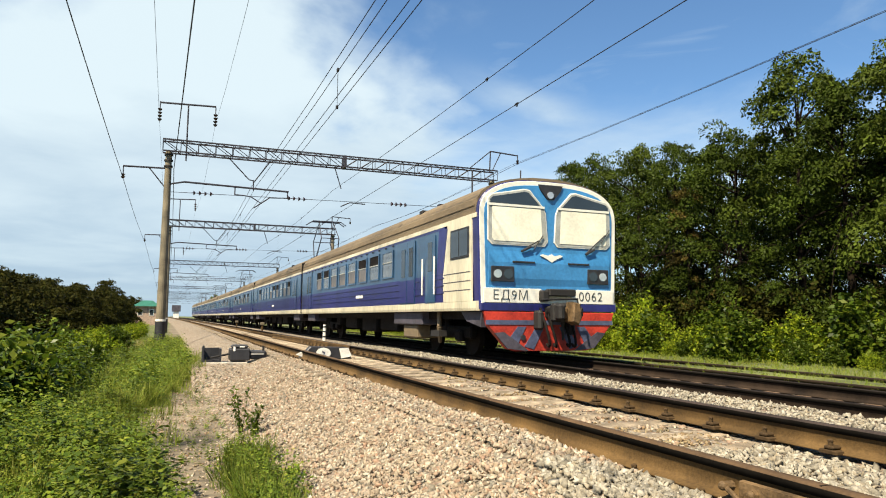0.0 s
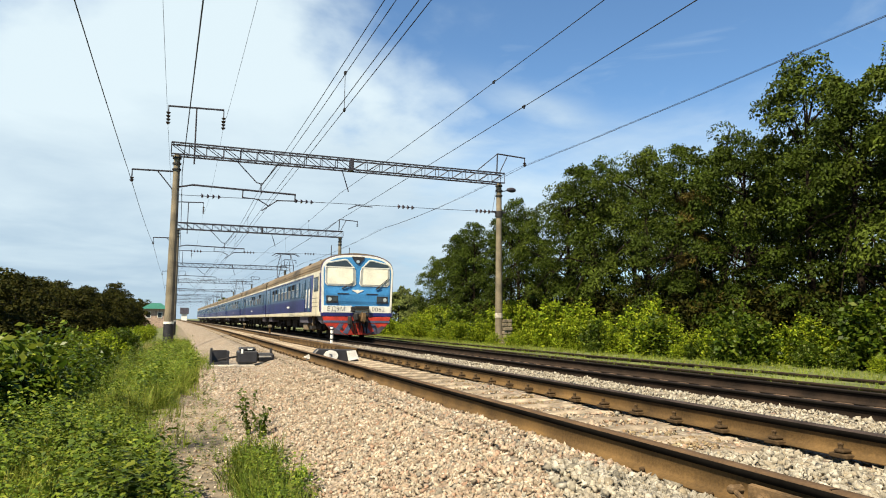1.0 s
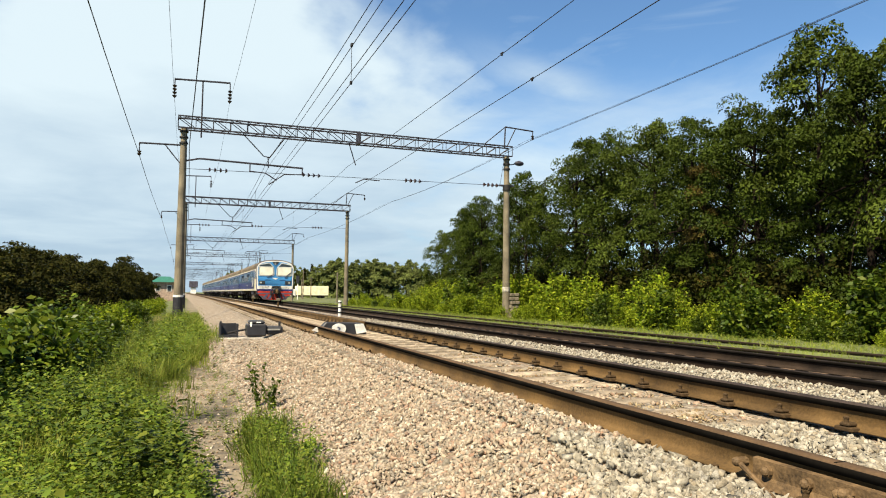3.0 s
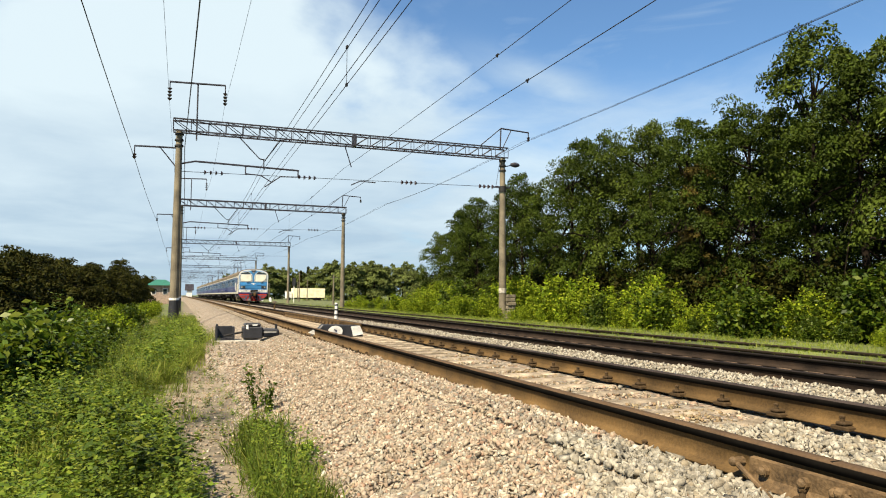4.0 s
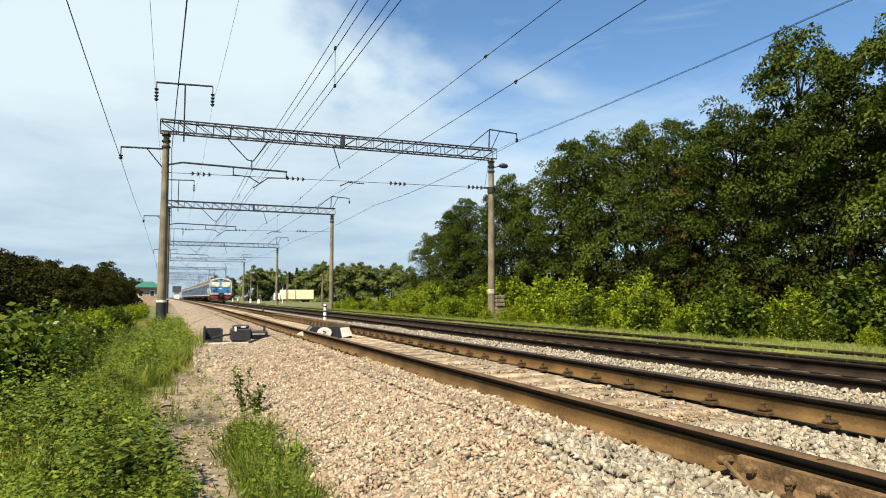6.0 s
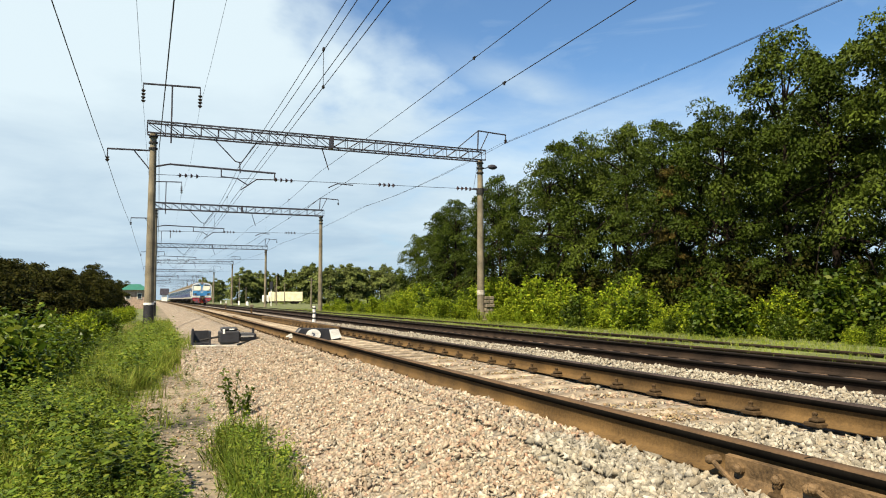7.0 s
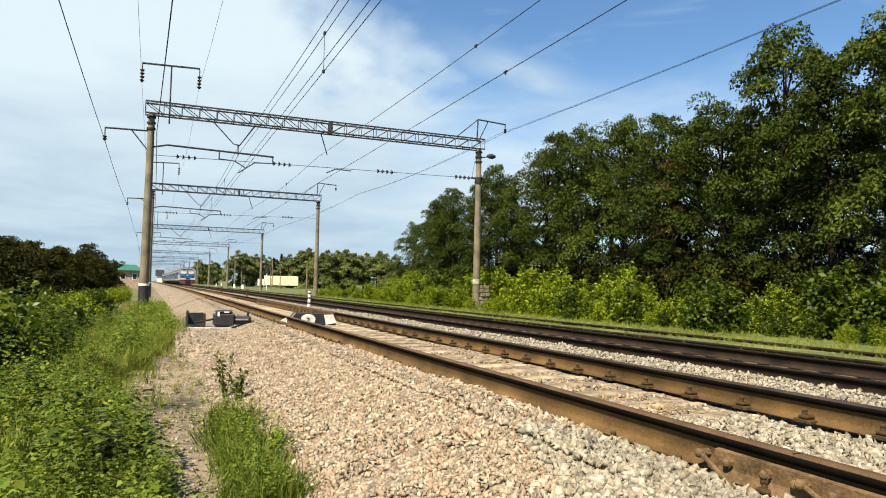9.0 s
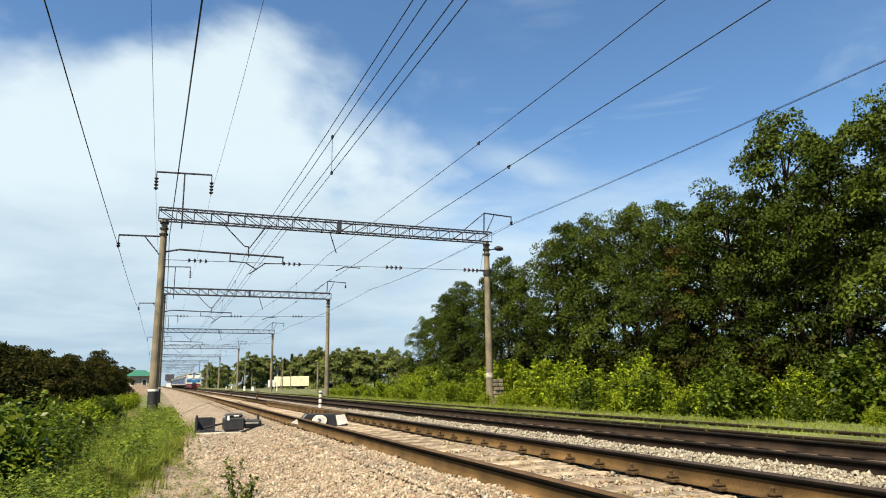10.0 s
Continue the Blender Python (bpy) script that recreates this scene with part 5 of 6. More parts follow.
# ---------------------------------------------------------------- trees and shrubs
def tree_kind(name, label, category, group, seed, h, r, trunk_h, clumps, leaves, leaf, mat, flat=0.5, spreadr=1.0, lobes=0.16):
    rng = np.random.default_rng(seed)
    bm, V, F = tri_tree(rng, h, r, trunk_h, clumps, leaves, leaf, flat, spreadr, lobes)
    t = thing(name, label, category, group)
    part("trunk", bm, M_BARK, t)
    arrays("crown", V, F, mat, t)
    return t


def placed(x, y, z, turn, s, sz=None):
    return pose(x, y, z, 0, 0, turn) @ Matrix.Diagonal((s, s, sz or s, 1))


TALL = [tree_kind("tree", "tall dense deciduous tree, dark green, beside the line", "tree", "trees beside the line", 11 + k, 10.0, 3.0 + 0.15 * k, 0.2, 168, 27000, 0.145, M_LEAF, 0.6, 1.15) for k in range(3)]
TALL.append(tree_kind("tree", "tall airy light green tree with a bare lower trunk", "tree", "trees beside the line", 21, 10.0, 2.9, 3.4, 110, 20000, 0.14, M_LEAF_LIGHT, 0.8, 0.95, 0.3))
TALL.append(tree_kind("tree", "round light green deciduous tree beside the line", "tree", "trees beside the line", 23, 10.0, 3.3, 0.2, 168, 27000, 0.145, M_LEAF_LIGHT, 0.6, 1.15))
TALL.append(tree_kind("tree", "narrow tree with browning leaves among the green ones", "tree", "trees beside the line", 25, 10.0, 1.5, 2.0, 60, 9000, 0.15, M_LEAF_RUSSET, 0.5, 0.8))
SPOTS = [(25.4, 62, 9.3, 4), (28, 67, 10.6, 1), (24.6, 58.5, 10.3, 0), (25.2, 67.5, 8.6, 4), (23.8, 55, 10.4, 0), (25, 50, 11.2, 2), (23.4, 45.5, 10.9, 1), (24.6, 40.5, 12.1, 4), (23.8, 36, 12.4, 2), (24.8, 32.0, 12.2, 4),
         (23.8, 28.2, 10.9, 0), (25.0, 24.8, 11.4, 2), (23.4, 26.4, 9.0, 5), (25.4, 21.9, 13.7, 3), (24.0, 18.4, 11.0, 1), (26.2, 17.4, 13.0, 3), (24.4, 13.8, 13.0, 4), (25.2, 10.0, 13.0, 0), (24.0, 6.0, 13.0, 1), (25, 1.5, 13.0, 2),
         (30.5, 68, 8.6, 1), (30, 57, 10.6, 2), (31, 48, 11.6, 0), (30, 40, 12.6, 1), (30.5, 32, 12.6, 2), (31.5, 25.5, 11.6, 0), (31, 13, 12.2, 2), (30, 4, 13, 0), (34, 30, 12, 1), (35, 24, 11.5, 2), (34, 15, 11.5, 0), (35, 37, 11.5, 1)]
used = set()
for i, (x, y, h, k) in enumerate(SPOTS):
    m = placed(x, y, -0.9, 47 * i, h / 10 * (0.8 if x < 27 else 1.0), h / 10)
    if k not in used:
        used.add(k)
        TALL[k].matrix_basis = m
    else:
        copy_thing(TALL[k], Matrix.Identity(4)).matrix_basis = m

# far crowns use the leaf colour lightened for haze
FARTREE = tree_kind("far_tree", "distant broad green tree beyond the line, leaves paled for haze", "tree", "distant trees", 31, 8.0, 3.2, 0.3, 80, 6400, 0.40, M_LEAF_HAZE, 0.55, 1.15)
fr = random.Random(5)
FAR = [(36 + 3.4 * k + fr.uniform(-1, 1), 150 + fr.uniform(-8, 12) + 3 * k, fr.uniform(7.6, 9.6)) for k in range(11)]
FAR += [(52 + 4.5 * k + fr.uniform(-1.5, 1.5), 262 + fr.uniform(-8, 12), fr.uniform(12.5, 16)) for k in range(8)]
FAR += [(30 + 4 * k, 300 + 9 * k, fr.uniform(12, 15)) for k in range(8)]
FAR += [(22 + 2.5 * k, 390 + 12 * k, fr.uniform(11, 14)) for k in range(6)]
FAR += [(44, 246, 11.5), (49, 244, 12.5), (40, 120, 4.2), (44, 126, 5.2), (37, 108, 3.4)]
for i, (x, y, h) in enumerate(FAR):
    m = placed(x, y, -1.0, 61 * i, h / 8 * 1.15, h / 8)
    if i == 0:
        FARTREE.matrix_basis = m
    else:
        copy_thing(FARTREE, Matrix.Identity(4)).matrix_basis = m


def conifer():
    rng = np.random.default_rng(41)
    t = thing("conifer", "distant dark pointed conifer", "conifer", "distant conifers")
    part("trunk", rod(B(), (0, 0, -0.3), (0, 0, 11), 0.2, 0.03, 8), M_BARK, t)
    n = 2600
    u = rng.uniform(0, 1, n) ** 0.7
    a, rr = rng.uniform(0, 2 * math.pi, n), rng.uniform(0.3, 1, n)
    tier = 0.75 + 0.25 * np.cos(u * 40)
    P = np.stack([np.cos(a) * rr * tier * 2.4 * u, np.sin(a) * rr * tier * 2.4 * u, 12 - 10.8 * u], -1)
    V, F = spread(LEAF_V, LEAF_F, P, spin(rng, n, 2.2), rng.uniform(0.35, 0.7, n))
    arrays("crown", V, F, M_LEAF_SHADE, t)
    return t


CON = conifer()
for i, (x, y, s) in enumerate(((46.5, 298, 1.05), (50.0, 300, 1.2), (53.0, 304, 1.05), (43.5, 300, 0.85))):
    m = placed(x, y, -1.0, 40 * i, s)
    if i == 0:
        CON.matrix_basis = m
    else:
        copy_thing(CON, Matrix.Identity(4)).matrix_basis = m

# the thicket's shaded side is put into its leaf colour
LEFT = [tree_kind("thicket_tree", "low leafy thicket tree with shade put into its dark leaves", "tree", "thicket trees", 51 + k, 6.0, 3.0, 0.3, 90, 12000, 0.19, M_LEAF_SHADE, 0.6, 0.95) for k in range(2)]
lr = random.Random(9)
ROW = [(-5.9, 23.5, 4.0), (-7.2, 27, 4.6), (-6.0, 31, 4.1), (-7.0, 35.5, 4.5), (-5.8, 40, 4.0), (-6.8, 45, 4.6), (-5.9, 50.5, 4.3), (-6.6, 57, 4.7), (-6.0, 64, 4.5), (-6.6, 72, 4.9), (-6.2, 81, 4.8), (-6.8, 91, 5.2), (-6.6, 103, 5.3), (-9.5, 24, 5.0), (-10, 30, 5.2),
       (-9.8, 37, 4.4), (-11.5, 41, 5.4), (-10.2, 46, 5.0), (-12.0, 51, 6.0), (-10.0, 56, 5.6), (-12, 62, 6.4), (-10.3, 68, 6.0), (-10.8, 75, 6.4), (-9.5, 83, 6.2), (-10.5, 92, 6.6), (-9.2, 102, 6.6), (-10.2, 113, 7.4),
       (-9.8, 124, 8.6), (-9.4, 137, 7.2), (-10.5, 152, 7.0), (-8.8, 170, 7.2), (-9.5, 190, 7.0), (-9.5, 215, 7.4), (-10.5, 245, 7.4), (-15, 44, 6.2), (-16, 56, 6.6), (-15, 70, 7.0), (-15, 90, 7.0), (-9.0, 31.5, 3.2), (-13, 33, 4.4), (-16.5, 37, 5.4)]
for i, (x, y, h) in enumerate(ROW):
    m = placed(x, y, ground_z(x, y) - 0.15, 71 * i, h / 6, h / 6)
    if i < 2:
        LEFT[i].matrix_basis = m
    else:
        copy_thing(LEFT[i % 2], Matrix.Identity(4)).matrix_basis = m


def shrub_kind(seed, mat, label, leaf=0.15, leaves=2200, name="shrub"):
    """Upright stems with leaves all along them."""
    rng = np.random.default_rng(seed)
    t = thing(name, label, "shrub", name.replace("_", " ") + "s beside the line")
    bm = B()
    P = []
    for k in range(26):
        a, r = rng.uniform(0, 2 * math.pi), rng.uniform(0.05, 0.95)
        foot = Vector((0.35 * r * math.cos(a), 0.35 * r * math.sin(a), -0.1))
        hh = rng.uniform(0.85, 2.0) * (1 - 0.35 * r)
        tip = Vector((r * math.cos(a), r * math.sin(a), hh))
        rod(bm, foot, tip, 0.014, 0.004, 4, False)
        for j in range(leaves // 26):
            u = rng.uniform(0.12, 1.0)
            q = foot.lerp(tip, u)
            w = 0.22 * (1.15 - u)
            P.append((q.x + rng.normal(0, w), q.y + rng.normal(0, w), q.z + rng.normal(0, 0.05)))
    part("stalk", bm, M_BARK, t)
    n = len(P)
    V, F = spread(LEAF_V, LEAF_F, P, spin(rng, n, 1.7), leaf * rng.uniform(0.6, 1.3, n))
    arrays("foliage", V, F, mat, t)
    return t


SHRUBS = [shrub_kind(61 + k, M_WEED if k == 2 else M_SHRUB, "darker green leafy shrub beside the old track" if k == 2 else "bright green leafy shrub beside the old track", 0.10 + 0.022 * k, 3000) for k in range(3)]
sr = random.Random(13)
spots = []
for k in range(98):
    y = 4 + 78 * (k / 98) ** 1.25
    edge = 17.0 + 2.3 * max(0.0, (28 - y) / 22)
    for row in range(2):
        spots.append((edge + 0.6 + 1.7 * row + sr.uniform(-0.5, 0.7), y + sr.uniform(-0.5, 0.5), sr.choice((0.55, 0.8, 0.95, 1.45)) * sr.uniform(0.8, 1.1) * (1.15 if row else 0.75)))
for i, (x, y, s) in enumerate(spots):
    if 29.5 < y < 32 and x < 18.5:
        continue
    s *= 0.55 if y > 58 else 0.9
    m = placed(x, y, -0.7, sr.uniform(0, 360), s * 1.15, s)
    if i < 3:
        SHRUBS[i].matrix_basis = m
    else:
        copy_thing(SHRUBS[sr.choice((0, 1, 1, 0, 2))], Matrix.Identity(4)).matrix_basis = m
# undergrowth in the dark leaf colour paints the shade below the trees
DARKSHRUB = shrub_kind(71, M_LEAF_SHADE, "undergrowth shrub below the trees, dark green with painted-in shade", 0.1, 3600, "undergrowth_shrub")
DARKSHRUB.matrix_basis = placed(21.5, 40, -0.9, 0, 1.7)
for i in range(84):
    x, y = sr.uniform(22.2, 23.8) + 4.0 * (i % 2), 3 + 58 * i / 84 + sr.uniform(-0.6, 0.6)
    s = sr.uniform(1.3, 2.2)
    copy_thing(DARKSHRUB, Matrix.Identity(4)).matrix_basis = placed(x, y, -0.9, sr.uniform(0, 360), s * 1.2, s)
for i in range(60):
    x, y = sr.uniform(-4.6, -2.2), 9 + 70 * sr.random() ** 1.4
    s = sr.uniform(0.45, 0.8)
    copy_thing(SHRUBS[i % 3], Matrix.Identity(4)).matrix_basis = placed(x, y, ground_z(x, y) - 0.05, sr.uniform(0, 360), s * 1.2, s)


BROAD = [shrub_kind(81 + k, M_BROAD, "big-leaved green bush by the path", 0.19 - 0.05 * k, 2300, "broadleaf_bush") for k in range(2)]
for i in range(44):
    x, y = -1.9 - 3.4 * sr.random(), 7.0 + 13 * sr.random() ** 1.2
    s = sr.uniform(0.45, 0.92) * min(1.0, 0.6 + 0.16 * abs(x))
    m = placed(x, y, ground_z(x, y) - 0.05, sr.uniform(0, 360), s * 1.1, s)
    if i < 2:
        BROAD[i].matrix_basis = m
    else:
        copy_thing(BROAD[i % 2], Matrix.Identity(4)).matrix_basis = m


# ---------------------------------------------------------------- weeds, grass and stones
def weed_template(rng, h, n, leaf):
    V, F = [], []
    for j in range(n):
        u = rng.uniform(0.1, 1.0)
        a = rng.uniform(0, 2 * math.pi)
        s = leaf * (1.25 - 0.75 * u) * rng.uniform(0.7, 1.2)
        w = s * 0.32
        d = rng.uniform(-0.5, 0.35)
        c, sn = math.cos(a), math.sin(a)
        z = u * h
        ox, oy = rng.normal(0, 0.05), rng.normal(0, 0.05)
        b = len(V)
        for (l, ww, dzz) in ((0.02, 0, 0), (s * 0.5, w, d * s * 0.4), (s, 0, d * s), (s * 0.5, -w, d * s * 0.4)):
            V.append((c * l - sn * ww + ox, sn * l + c * ww + oy, z + dzz))
        F.append((b, b + 1, b + 2, b + 3))
    return np.array(V), np.array(F)


def turned(rng, n, lean=0.15):
    return spin(rng, n, lean)


def scatter(name, label, category, templates, place, size, rng, mat, lean=0.2):
    Vs, Fs, off = [], [], 0
    pick = rng.integers(0, len(templates), len(place))
    for k, (tv, tf) in enumerate(templates):
        sel = pick == k
        if not sel.any():
            continue
        V, F = spread(tv, tf, place[sel], turned(rng, int(sel.sum()), lean), size[sel])
        Vs.append(V)
        Fs.append(F + off)
        off += len(V)
    ob = arrays(name, np.concatenate(Vs), np.concatenate(Fs), mat)
    return tagged(ob, label, category, kind="stuff")


rng = np.random.default_rng(77)
weeds = [weed_template(rng, h, n, l) for h, n, l in ((1.0, 70, 0.2), (0.8, 70, 0.17), (1.15, 90, 0.15), (0.65, 70, 0.13), (0.9, 90, 0.1))]
n = 2100
wx = -0.85 - 5.0 * rng.beta(1.1, 1.5, n)
wy = 4.6 + 25 * rng.beta(1.0, 1.9, n)
wz = np.array([ground_z(a, b) for a, b in zip(wx, wy)]) - 0.03
ws = rng.uniform(0.5, 1.0, n) * np.array([0.3 + 1.5 * max(0.0, noise.noise((a * 0.9, b * 0.7, 9)) + 0.15) for a, b in zip(wx, wy)]) * np.clip(0.35 + 0.36 * np.abs(wx + 0.3), 0.3, 1.3)
scatter("weed_patch", "dense green broadleaf weeds beside the path", "weeds", weeds, np.stack([wx, wy, wz], -1), ws, rng, M_WEED, 0.3)


def verge(y):
    """How far the green edge swings to and from the path."""
    return -0.62 * math.exp(-((y - 10.9) / 2.6) ** 2) + 0.14 * math.exp(-((y - 5) / 1.2) ** 2) + 0.22 * noise.noise((0.0, y * 1.7, 4.0)) + 0.38 * max(0.0, min(1.0, (y - 14) / 4)) + (0.3 * noise.noise((0.0, y * 0.3, 2.0)) if y > 13 else 0)


herbs = [weed_template(rng, h, n, l) for h, n, l in ((0.34, 60, 0.075), (0.26, 60, 0.06), (0.42, 70, 0.07), (0.2, 50, 0.05))]
n = 2900
hx = -0.06 - 2.5 * rng.beta(1.0, 1.5, n) + 0.1 * np.sin(np.arange(n) * 1.7)
hy = 3.4 + 40 * rng.beta(1.0, 2.1, n)
hz = np.array([ground_z(a, b) for a, b in zip(hx, hy)]) - 0.03
hx = hx + np.array([verge(b) for b in hy])
hs = rng.uniform(0.4, 1.5, n) * (1 + 0.012 * hy) * np.array([0.75 + 0.7 * max(0.0, noise.noise((a * 1.3, b * 0.9, 5)) + 0.25) for a, b in zip(hx, hy)])
scatter("verge_herbs", "low small-leaved green herbs along the path", "weeds", herbs, np.stack([hx, hy, hz], -1), hs, rng, M_HERB, 0.4)


def blade_template(rng, n, h, w, droop):
    V, F = [], []
    for j in range(n):
        a, r = rng.uniform(0, 2 * math.pi), rng.uniform(0, 0.10)
        ox, oy = r * math.cos(a), r * math.sin(a)
        b2 = rng.uniform(0, 2 * math.pi)
        c, sn = math.cos(b2), math.sin(b2)
        hh, d = h * rng.uniform(0.5, 1.1), droop * rng.uniform(0.1, 1.0)
        b = len(V)
        V += [(ox - sn * w, oy + c * w, 0), (ox + sn * w, oy - c * w, 0), (ox + c * d * 0.35 + sn * w * 0.8, oy + sn * d * 0.35 - c * w * 0.8, hh * 0.6), (ox + c * d * 0.35 - sn * w * 0.8, oy + sn * d * 0.35 + c * w * 0.8, hh * 0.6),
              (ox + c * d + sn * w * 0.15, oy + sn * d - c * w * 0.15, hh), (ox + c * d - sn * w * 0.15, oy + sn * d + c * w * 0.15, hh)]
        F += [(b, b + 1, b + 2, b + 3), (b + 3, b + 2, b + 4, b + 5)]
    return np.array(V), np.array(F)


lime = [weed_template(rng, h, n, l) for h, n, l in ((0.40, 70, 0.075), (0.30, 60, 0.06), (0.5, 80, 0.065))]
n = 900
hx = 0.02 - 1.3 * rng.beta(1.0, 1.3, n)
hy = 4.0 + 7 * rng.beta(1.0, 1.2, n)
hx = hx + np.array([verge(b) for b in hy])
hz = np.array([ground_z(a, b) for a, b in zip(hx, hy)]) - 0.03
patchy = np.array([0.45 + 0.9 * max(0.0, noise.noise((a * 1.1, b * 1.1, 15)) + 0.3) for a, b in zip(hx, hy)])
scatter("verge_herbs", "lime green feathery herbs at the path's edge", "weeds", lime, np.stack([hx, hy, hz], -1), rng.uniform(0.6, 1.2, n) * patchy, rng, M_LIME, 0.5)
feathers = [blade_template(rng, 22, h, 0.0045, d) for h, d in ((0.36, 0.3), (0.3, 0.34), (0.46, 0.25))]
n = 2400
x = 0.05 - 1.9 * rng.beta(1.0, 1.25, n)
y = 11.5 + 34 * rng.beta(1.0, 1.7, n)
x = x + np.array([verge(b) for b in y])
z = np.array([ground_z(a, b) for a, b in zip(x, y)]) - 0.02
scatter("tall_grass", "tall feathery yellow-green grass beside the path", "grass", feathers, np.stack([x, y, z], -1), rng.uniform(0.5, 1.1, n) * (1 + 0.006 * y), rng, M_FEATHER, 0.5)
n = 160
x, y = rng.normal(-1.6, 0.5, n), rng.uniform(30, 37, n)
z = np.array([ground_z(a, b) for a, b in zip(x, y)]) - 0.02
scatter("dry_grass", "straw-coloured dry grass patch on the verge", "grass", feathers, np.stack([x, y, z], -1), rng.uniform(0.8, 1.3, n), rng, M_STRAW, 0.5)
tufts = [blade_template(rng, 14, h, 0.006, d) for h, d in ((0.38, 0.16), (0.3, 0.2), (0.48, 0.14), (0.25, 0.12))]
n = 2600
x = -0.05 - 1.8 * rng.beta(1.0, 1.6, n) + 0.12 * np.sin(np.arange(n))
y = 3.4 + 42 * rng.beta(1.0, 2.1, n)
x = x + np.array([verge(b) for b in y])
z = np.array([ground_z(a, b) for a, b in zip(x, y)]) - 0.02
scatter("grass", "green verge grass along the dirt path", "grass", tufts, np.stack([x, y, z], -1), rng.uniform(0.5, 1.25, n) * 0.6 * (1 + 0.012 * y), rng, M_GRASS, 0.5)
n = 6500
x = np.concatenate([rng.uniform(10.0, 19.0, 4700), rng.uniform(13.0, 18.5, 1800)])
y = 5 + 78 * rng.beta(1.0, 1.5, n)
z = np.array([ground_z(a, b) for a, b in zip(x, y)]) - 0.02
keep = rng.uniform(0, 1, n) < np.where(x < 13.2, 0.9, 1.0)
P = np.stack([x, y, z], -1)[keep]
scatter("grass", "short lush yellow-green grass between the old track and the shrubs", "grass", tufts, P, rng.uniform(0.6, 1.2, len(P)) * np.where(P[:, 0] < 13.2, 0.17, 0.36) * (1 + 0.008 * P[:, 1]), rng, M_FEATHER, 0.4)

n = 900
x, y = -0.5 - 2.2 * rng.beta(1.1, 1.3, n), 4.5 + 26 * rng.beta(1.0, 1.3, n)
keep = np.array([noise.noise((a * 0.8, b * 0.35, 31)) > -0.05 for a, b in zip(x, y)])
x, y = x[keep], y[keep]
z = np.array([ground_z(a, b) for a, b in zip(x, y)]) - 0.02
scatter("seeding_grass", "yellowing seed grass among the verge herbs", "grass", tufts, np.stack([x, y, z], -1), rng.uniform(0.55, 1.05, len(x)), rng, M_YELLOW, 0.7)
n = 2600
x, y = rng.uniform(10.3, 12.9, n), 5 + 50 * rng.beta(1.0, 1.5, n)
z = np.array([ground_z(a, b) for a, b in zip(x, y)]) - 0.01
scatter("grass", "short grass growing between the old rails", "grass", tufts, np.stack([x, y, z], -1), rng.uniform(0.15, 0.34, n), rng, M_FEATHER, 0.8)

# the tuft and the tall weed that stand in the ballast
fine_tufts = [blade_template(rng, 22, h, 0.004, d) for h, d in ((0.22, 0.14), (0.17, 0.16))]
n = 380
x = 0.74 + 0.105 * rng.normal(0, 1, n)
y = 4.4 + 3.4 * rng.beta(1.2, 1.4, n)
z = np.array([max(ground_z(a, b), bed_z(a, b) if a > 0.45 else -9) for a, b in zip(x, y)]) - 0.02
tagged(scatter("grass_tuft", "bright grass clump growing out of the ballast edge", "grass", fine_tufts, np.stack([x, y, z], -1), rng.uniform(0.6, 1.3, n), rng, M_GRASS, 0.6), kind="stuff")
n = 240
x, y = 0.74 + 0.12 * rng.normal(0, 1, n), 4.5 + 3.4 * rng.beta(1.2, 1.4, n)
z = np.array([bed_z(a, b) if a > 0.45 else ground_z(a, b) for a, b in zip(x, y)]) - 0.02
scatter("tuft_herbs", "small herbs in the grass clump", "weeds", herbs, np.stack([x, y, z], -1), rng.uniform(0.4, 0.9, n), rng, M_HERB, 0.4)


n = 900
x, y = rng.uniform(-0.7, 0.75, n), 5 + 22 * rng.beta(1.2, 1.2, n)
z = np.array([max(bed_z(a, b) if a > 0.45 else -9, ground_z(a, b)) for a, b in zip(x, y)]) - 0.02
scatter("path_herbs", "sparse low herbs on the dirt path", "weeds", herbs, np.stack([x, y, z], -1), rng.uniform(0.15, 0.5, n), rng, M_HERB, 0.5)


n = 700
x, y = -0.15 + 0.28 * rng.normal(0, 1, n), 9 + 26 * rng.beta(1.0, 1.5, n)
x = x + np.array([verge(b) for b in y])
z = np.array([max(bed_z(a, b) if a > 0.45 else -9, ground_z(a, b)) for a, b in zip(x, y)]) - 0.02
scatter("path_grass", "thin grass tufts straggling onto the path", "grass", tufts, np.stack([x, y, z], -1), rng.uniform(0.3, 0.85, n), rng, M_FEATHER, 0.6)


def lone_weed(x, y, z, h, seed):
    r = np.random.default_rng(seed)
    t = thing("tall_weed", "slender leafy green weed in the gravel", "weed", "tall weeds", pose(x, y, z))
    bm = B()
    V, F = [], []
    for k in range(5):
        a = r.uniform(0, 2 * math.pi)
        tip = Vector((0.2 * h * math.cos(a), 0.2 * h * math.sin(a), h * r.uniform(0.7, 1.0)))
        rod(bm, (0, 0, -0.05), tip, 0.006, 0.002, 5, False)
        P = [(tip.x * u + r.normal(0, 0.015), tip.y * u + r.normal(0, 0.015), tip.z * u) for u in r.uniform(0.15, 1, 42)]
        v, f = spread(LEAF_V, LEAF_F, np.array(P), spin(r, 42, 1.9), r.uniform(0.03, 0.06, 42))
        F.append(f + sum(len(q) for q in V))
        V.append(v)
    part("stalk", bm, M_WEED, t)
    arrays("foliage", np.concatenate(V), np.concatenate(F), M_WEED, t)


lone_weed(0.86, 8.9, -0.75, 0.62, 1)
lone_weed(0.95, 8.4, -0.72, 0.42, 2)
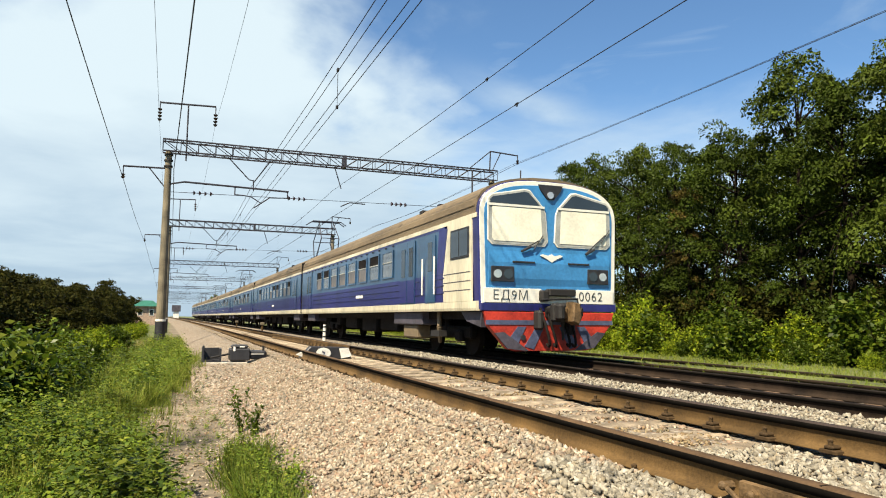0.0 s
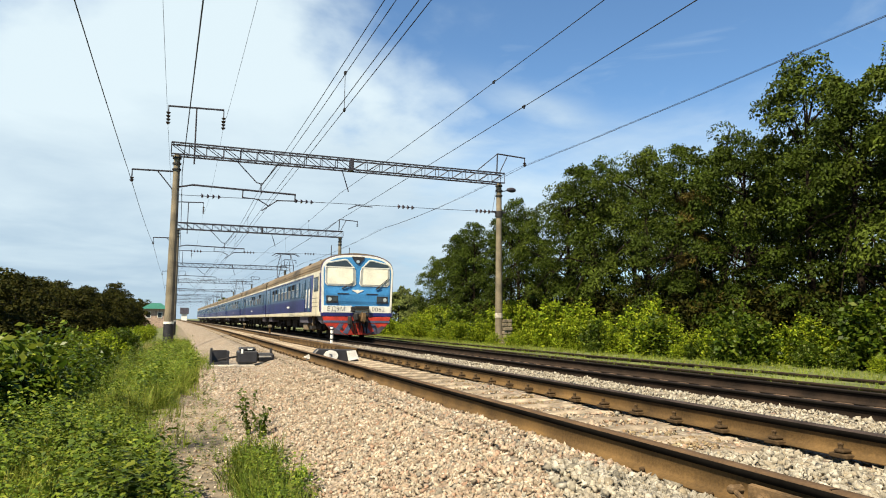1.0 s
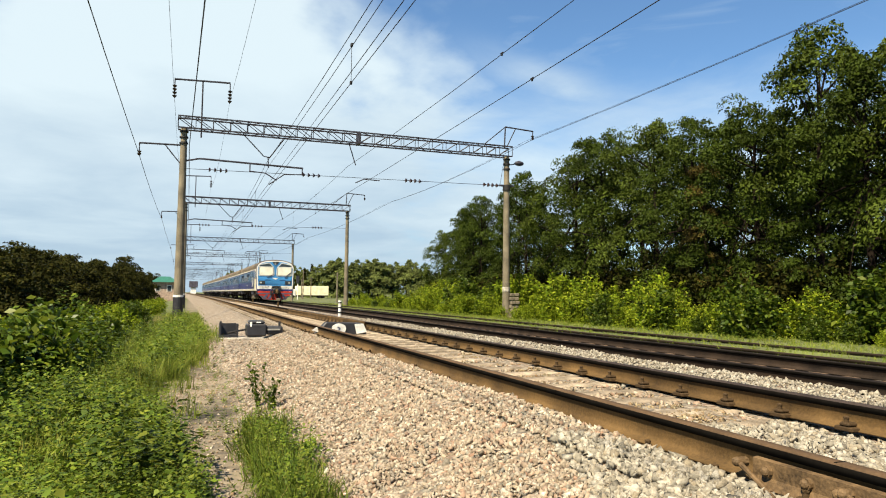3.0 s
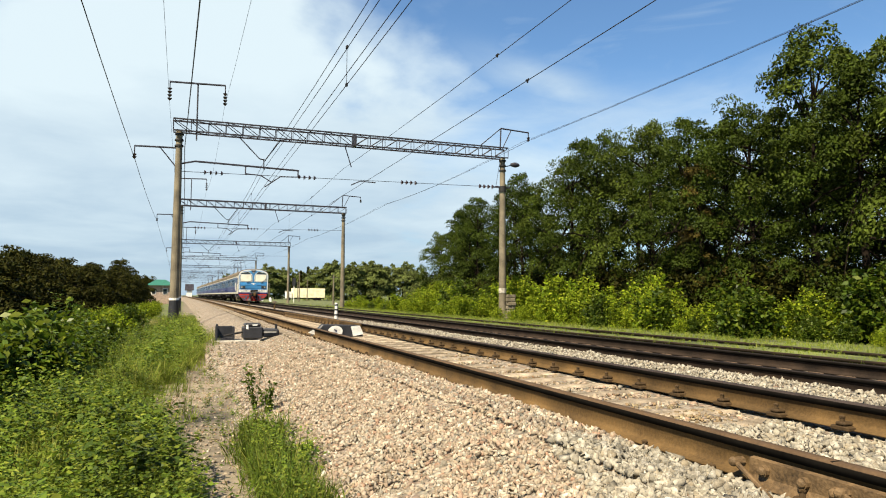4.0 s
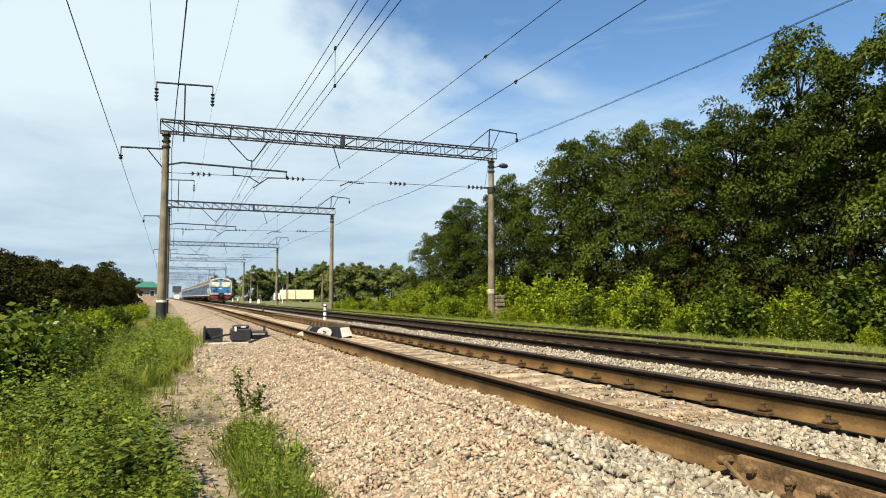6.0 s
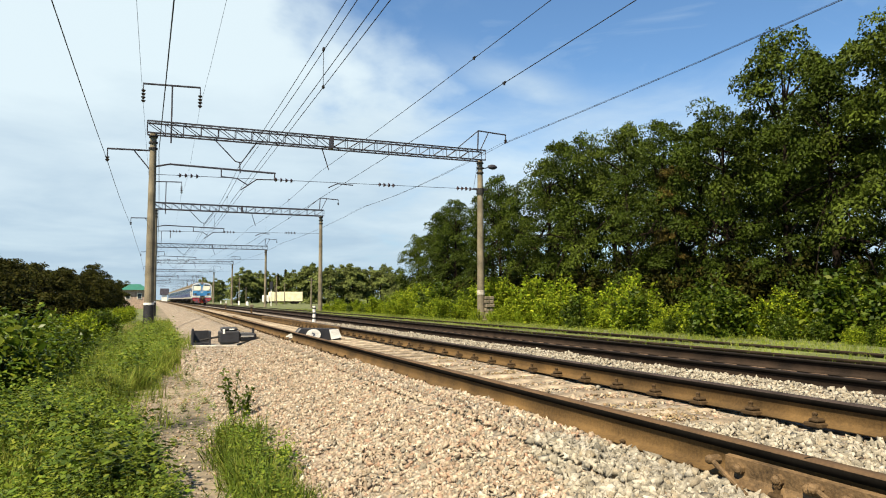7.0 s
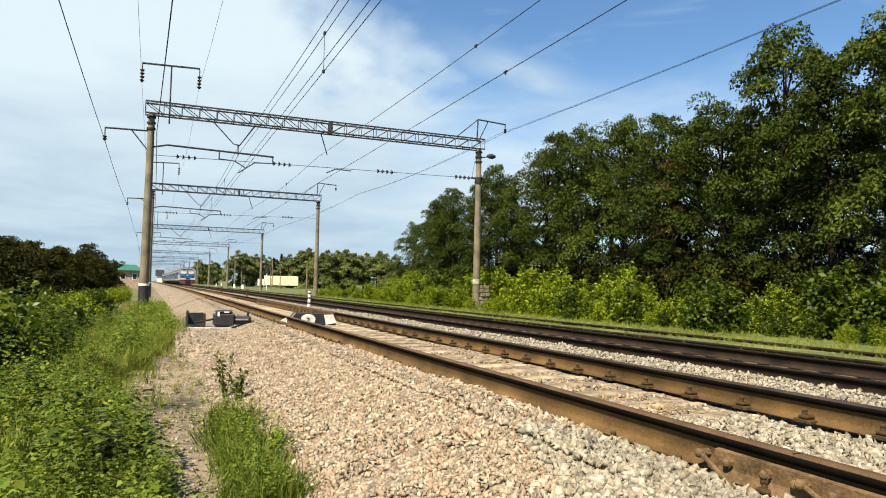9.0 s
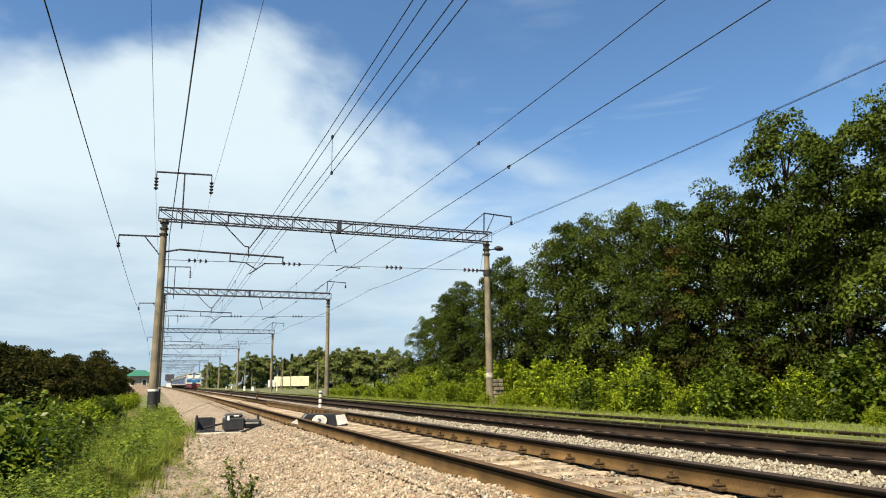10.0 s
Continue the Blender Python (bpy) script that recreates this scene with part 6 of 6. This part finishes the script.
lone_weed(-1.25, 13.5, -0.88, 1.05, 3)
lone_weed(-0.9, 12.0, -0.87, 0.7, 4)


def stone_templates(count, seed):
    """Broken stones: hulls of a few scattered points."""
    r = np.random.default_rng(seed)
    out = []
    for _ in range(count):
        bm = B()
        p = r.normal(0, 1, (8, 3))
        p = p / np.linalg.norm(p, axis=1)[:, None] * r.uniform(0.7, 1.35, (8, 1)) * r.uniform(0.6, 1.4, (1, 3))
        for q in p:
            bm.verts.new(q)
        hull = bmesh.ops.convex_hull(bm, input=bm.verts)
        bmesh.ops.delete(bm, geom=[e for e in hull["geom_interior"] if isinstance(e, bmesh.types.BMVert)], context="VERTS")
        bmesh.ops.triangulate(bm, faces=bm.faces)
        bm.verts.index_update()
        out.append((np.array([v.co[:] for v in bm.verts]), np.array([[v.index for v in f.verts] for f in bm.faces])))
        bm.free()
    return out


STONES = stone_templates(14, 3)


def stones(name, label, x, y, lo, hi, mat, sink=0.25):
    z = np.array([max(bed_z(a, b) if a > 0.45 else -9, ground_z(a, b)) for a, b in zip(x, y)])
    s = rng.uniform(lo, hi, len(x)) * rng.choice([0.7, 1.0, 1.0, 1.3], len(x))
    P = np.stack([x, y, z + s * sink], -1)
    return scatter(name, label, "ballast", STONES, P, s, rng, mat, math.pi)


n = 36000
y = 1.6 + 15.5 * rng.beta(1.0, 1.9, n)
x = 0.74 + 1.80 * rng.beta(1.4, 1.0, n)
near = (y < 3.5 + 0.5 * np.sin(x * 9)) & (x > 1.95 - 0.1 * (y - 2))
stones("ballast_stones", "pink, tan and grey crushed stones on the ballast shoulder", x[~near], y[~near], 0.012, 0.024, M_STONE)
n = 1500
stones("pale_stones", "freshly dumped pale grey stones against the rail", np.concatenate([x[near], rng.uniform(1.85, 2.54, n)]), np.concatenate([y[near], rng.uniform(1.6, 3.0, n)]), 0.014, 0.029, M_PALE, 0.45)
n = 9000
x, y = rng.uniform(2.75, 4.12, n), 2.0 + 19 * rng.beta(1.0, 1.8, n)
patch = np.array([noise.noise((a * 1.1, b * 0.8, 21)) for a, b in zip(x, y)])
fresh = (y < 3.9 + 0.8 * patch)
bare = ~fresh & ((patch < -0.12) | (rng.uniform(0, 1, n) < 0.45)) & (y < 14)
clear_of = np.abs((y - 1.2) / 0.55 - np.round((y - 1.2) / 0.55)) > 0.26
bare &= clear_of | (y < 4.5)
tan = ~fresh & ~bare & clear_of
stones("ballast_stones", "tan and brown crushed stones between the near rails", x[tan], y[tan], 0.015, 0.030, M_STONE, 0.1)
stones("ballast_stones", "dirty brown crushed stones half sunk in earth between the near rails", x[bare], y[bare], 0.010, 0.024, M_DIRTY, -0.1)
stones("pale_stones", "freshly dumped pale grey stones between the near rails", np.concatenate([x[fresh], x[fresh] + 0.02]), np.concatenate([y[fresh], y[fresh] + 0.03]), 0.015, 0.030, M_PALE, 0.25)
n = 12500
stones("pale_stones", "pale grey crushed stones between the two tracks", rng.uniform(4.36, 6.75, n), 2.4 + 24 * rng.beta(1.0, 1.8, n), 0.015, 0.030, M_PALE, 0.3)
n = 4200
stones("path_gravel", "scattered gravel on the trodden path", rng.uniform(-0.75, 0.75, n), 3.6 + 20 * rng.beta(1.0, 1.5, n), 0.006, 0.022, M_STONE, 0.0)
n = 3200
stones("path_gravel", "dirt-brown gravel trodden into the path", rng.uniform(-0.75, 0.8, n), 3.6 + 20 * rng.beta(1.0, 1.5, n), 0.006, 0.02, M_DIRTY, 0.0)


# ---------------------------------------------------------------- sleepers and rail clips, piece by piece
def mesh_of(bm, name, mat):
    me = bpy.data.meshes.new(name)
    bm.to_mesh(me)
    bm.free()
    me.materials.append(mat)
    return me


def pieces(name, me, parent, places):
    for p in places:
        ob = new(name, me)
        ob.parent = parent
        ob.location = p


pr = random.Random(3)
slab = mesh_of(box(B(), -1.24, 1.34, -0.12, 0.12, -0.16, 0, 0.015), "sleeper", M_SLEEPER)
timber = mesh_of(box(B(), -1.32, 1.32, -0.12, 0.12, -0.16, 0, 0.012), "sleeper", M_SLEEPER_OLD)
pieces("sleeper", slab, near_track, [(TRACK_1 + bend(1.2 + 0.55 * k), 1.2 + 0.55 * k + pr.uniform(-0.03, 0.03), Z_1 - (0.205 if k > 11 else 0.205 if k > 4 else 0.262)) for k in range(120)])
pieces("sleeper", timber, main_track, [(TRACK_2 + bend(2.0 + 0.55 * k), 2.0 + 0.55 * k + pr.uniform(-0.03, 0.03), Z_2 - 0.176) for k in range(140)])
pieces("sleeper", timber, side_track, [(TRACK_3, 4.0 + 0.6 * k + pr.uniform(-0.05, 0.05), Z_3 - 0.185) for k in range(80)])
bm = box(B(), -0.045, 0.03, -0.07, 0.07, 0, 0.03, 0.006)
rod(bm, (-0.012, 0, 0.02), (-0.012, 0, 0.088), 0.018, 0.015, seg=7)
ball(bm, (-0.012, 0, 0.088), 0.021, 1, (1, 1, 0.7))
box(bm, -0.04, 0.05, -0.038, 0.038, 0.03, 0.058, 0.01)
clip_l = mesh_of(bm, "rail_clip", M_CLIP)
pieces("rail_clip", clip_l, near_track, [(TRACK_1 + HALF - 0.085, 1.2 + 0.55 * k, Z_1 - 0.18) for k in range(70)])
pieces("rail_clip", clip_l, near_track, [(TRACK_1 - HALF - 0.085, 1.2 + 0.55 * k, Z_1 - 0.245 + pr.uniform(-0.02, 0.02)) for k in range(70)])


# ---------------------------------------------------------------- the run of the train
# the near end's place along the line
RUN = [(0.0, 13.5), (0.5, 22.9), (1.0, 32.3), (1.5, 41.6), (2.0, 50.8), (2.5, 59.9), (3.25, 73.4), (4.0, 86.7), (4.5, 95.4), (5.0, 104.1), (5.5, 112.7),
       (6.25, 125.5), (7.0, 138.2), (7.5, 146.5), (8.0, 154.7), (8.5, 162.8), (9.0, 170.9), (9.5, 178.9), (10.0, 186.9)]


def motions():
    for i, car in enumerate(TRAIN):
        rows = []
        for t, y in RUN:
            yy = y + i * (L_CAR + 0.55)
            rows.append((t, pose(TRACK_2 + bend(yy), yy, Z_2, 0, 0, heading(yy + 10))))
        walk(car, rows)


motions()
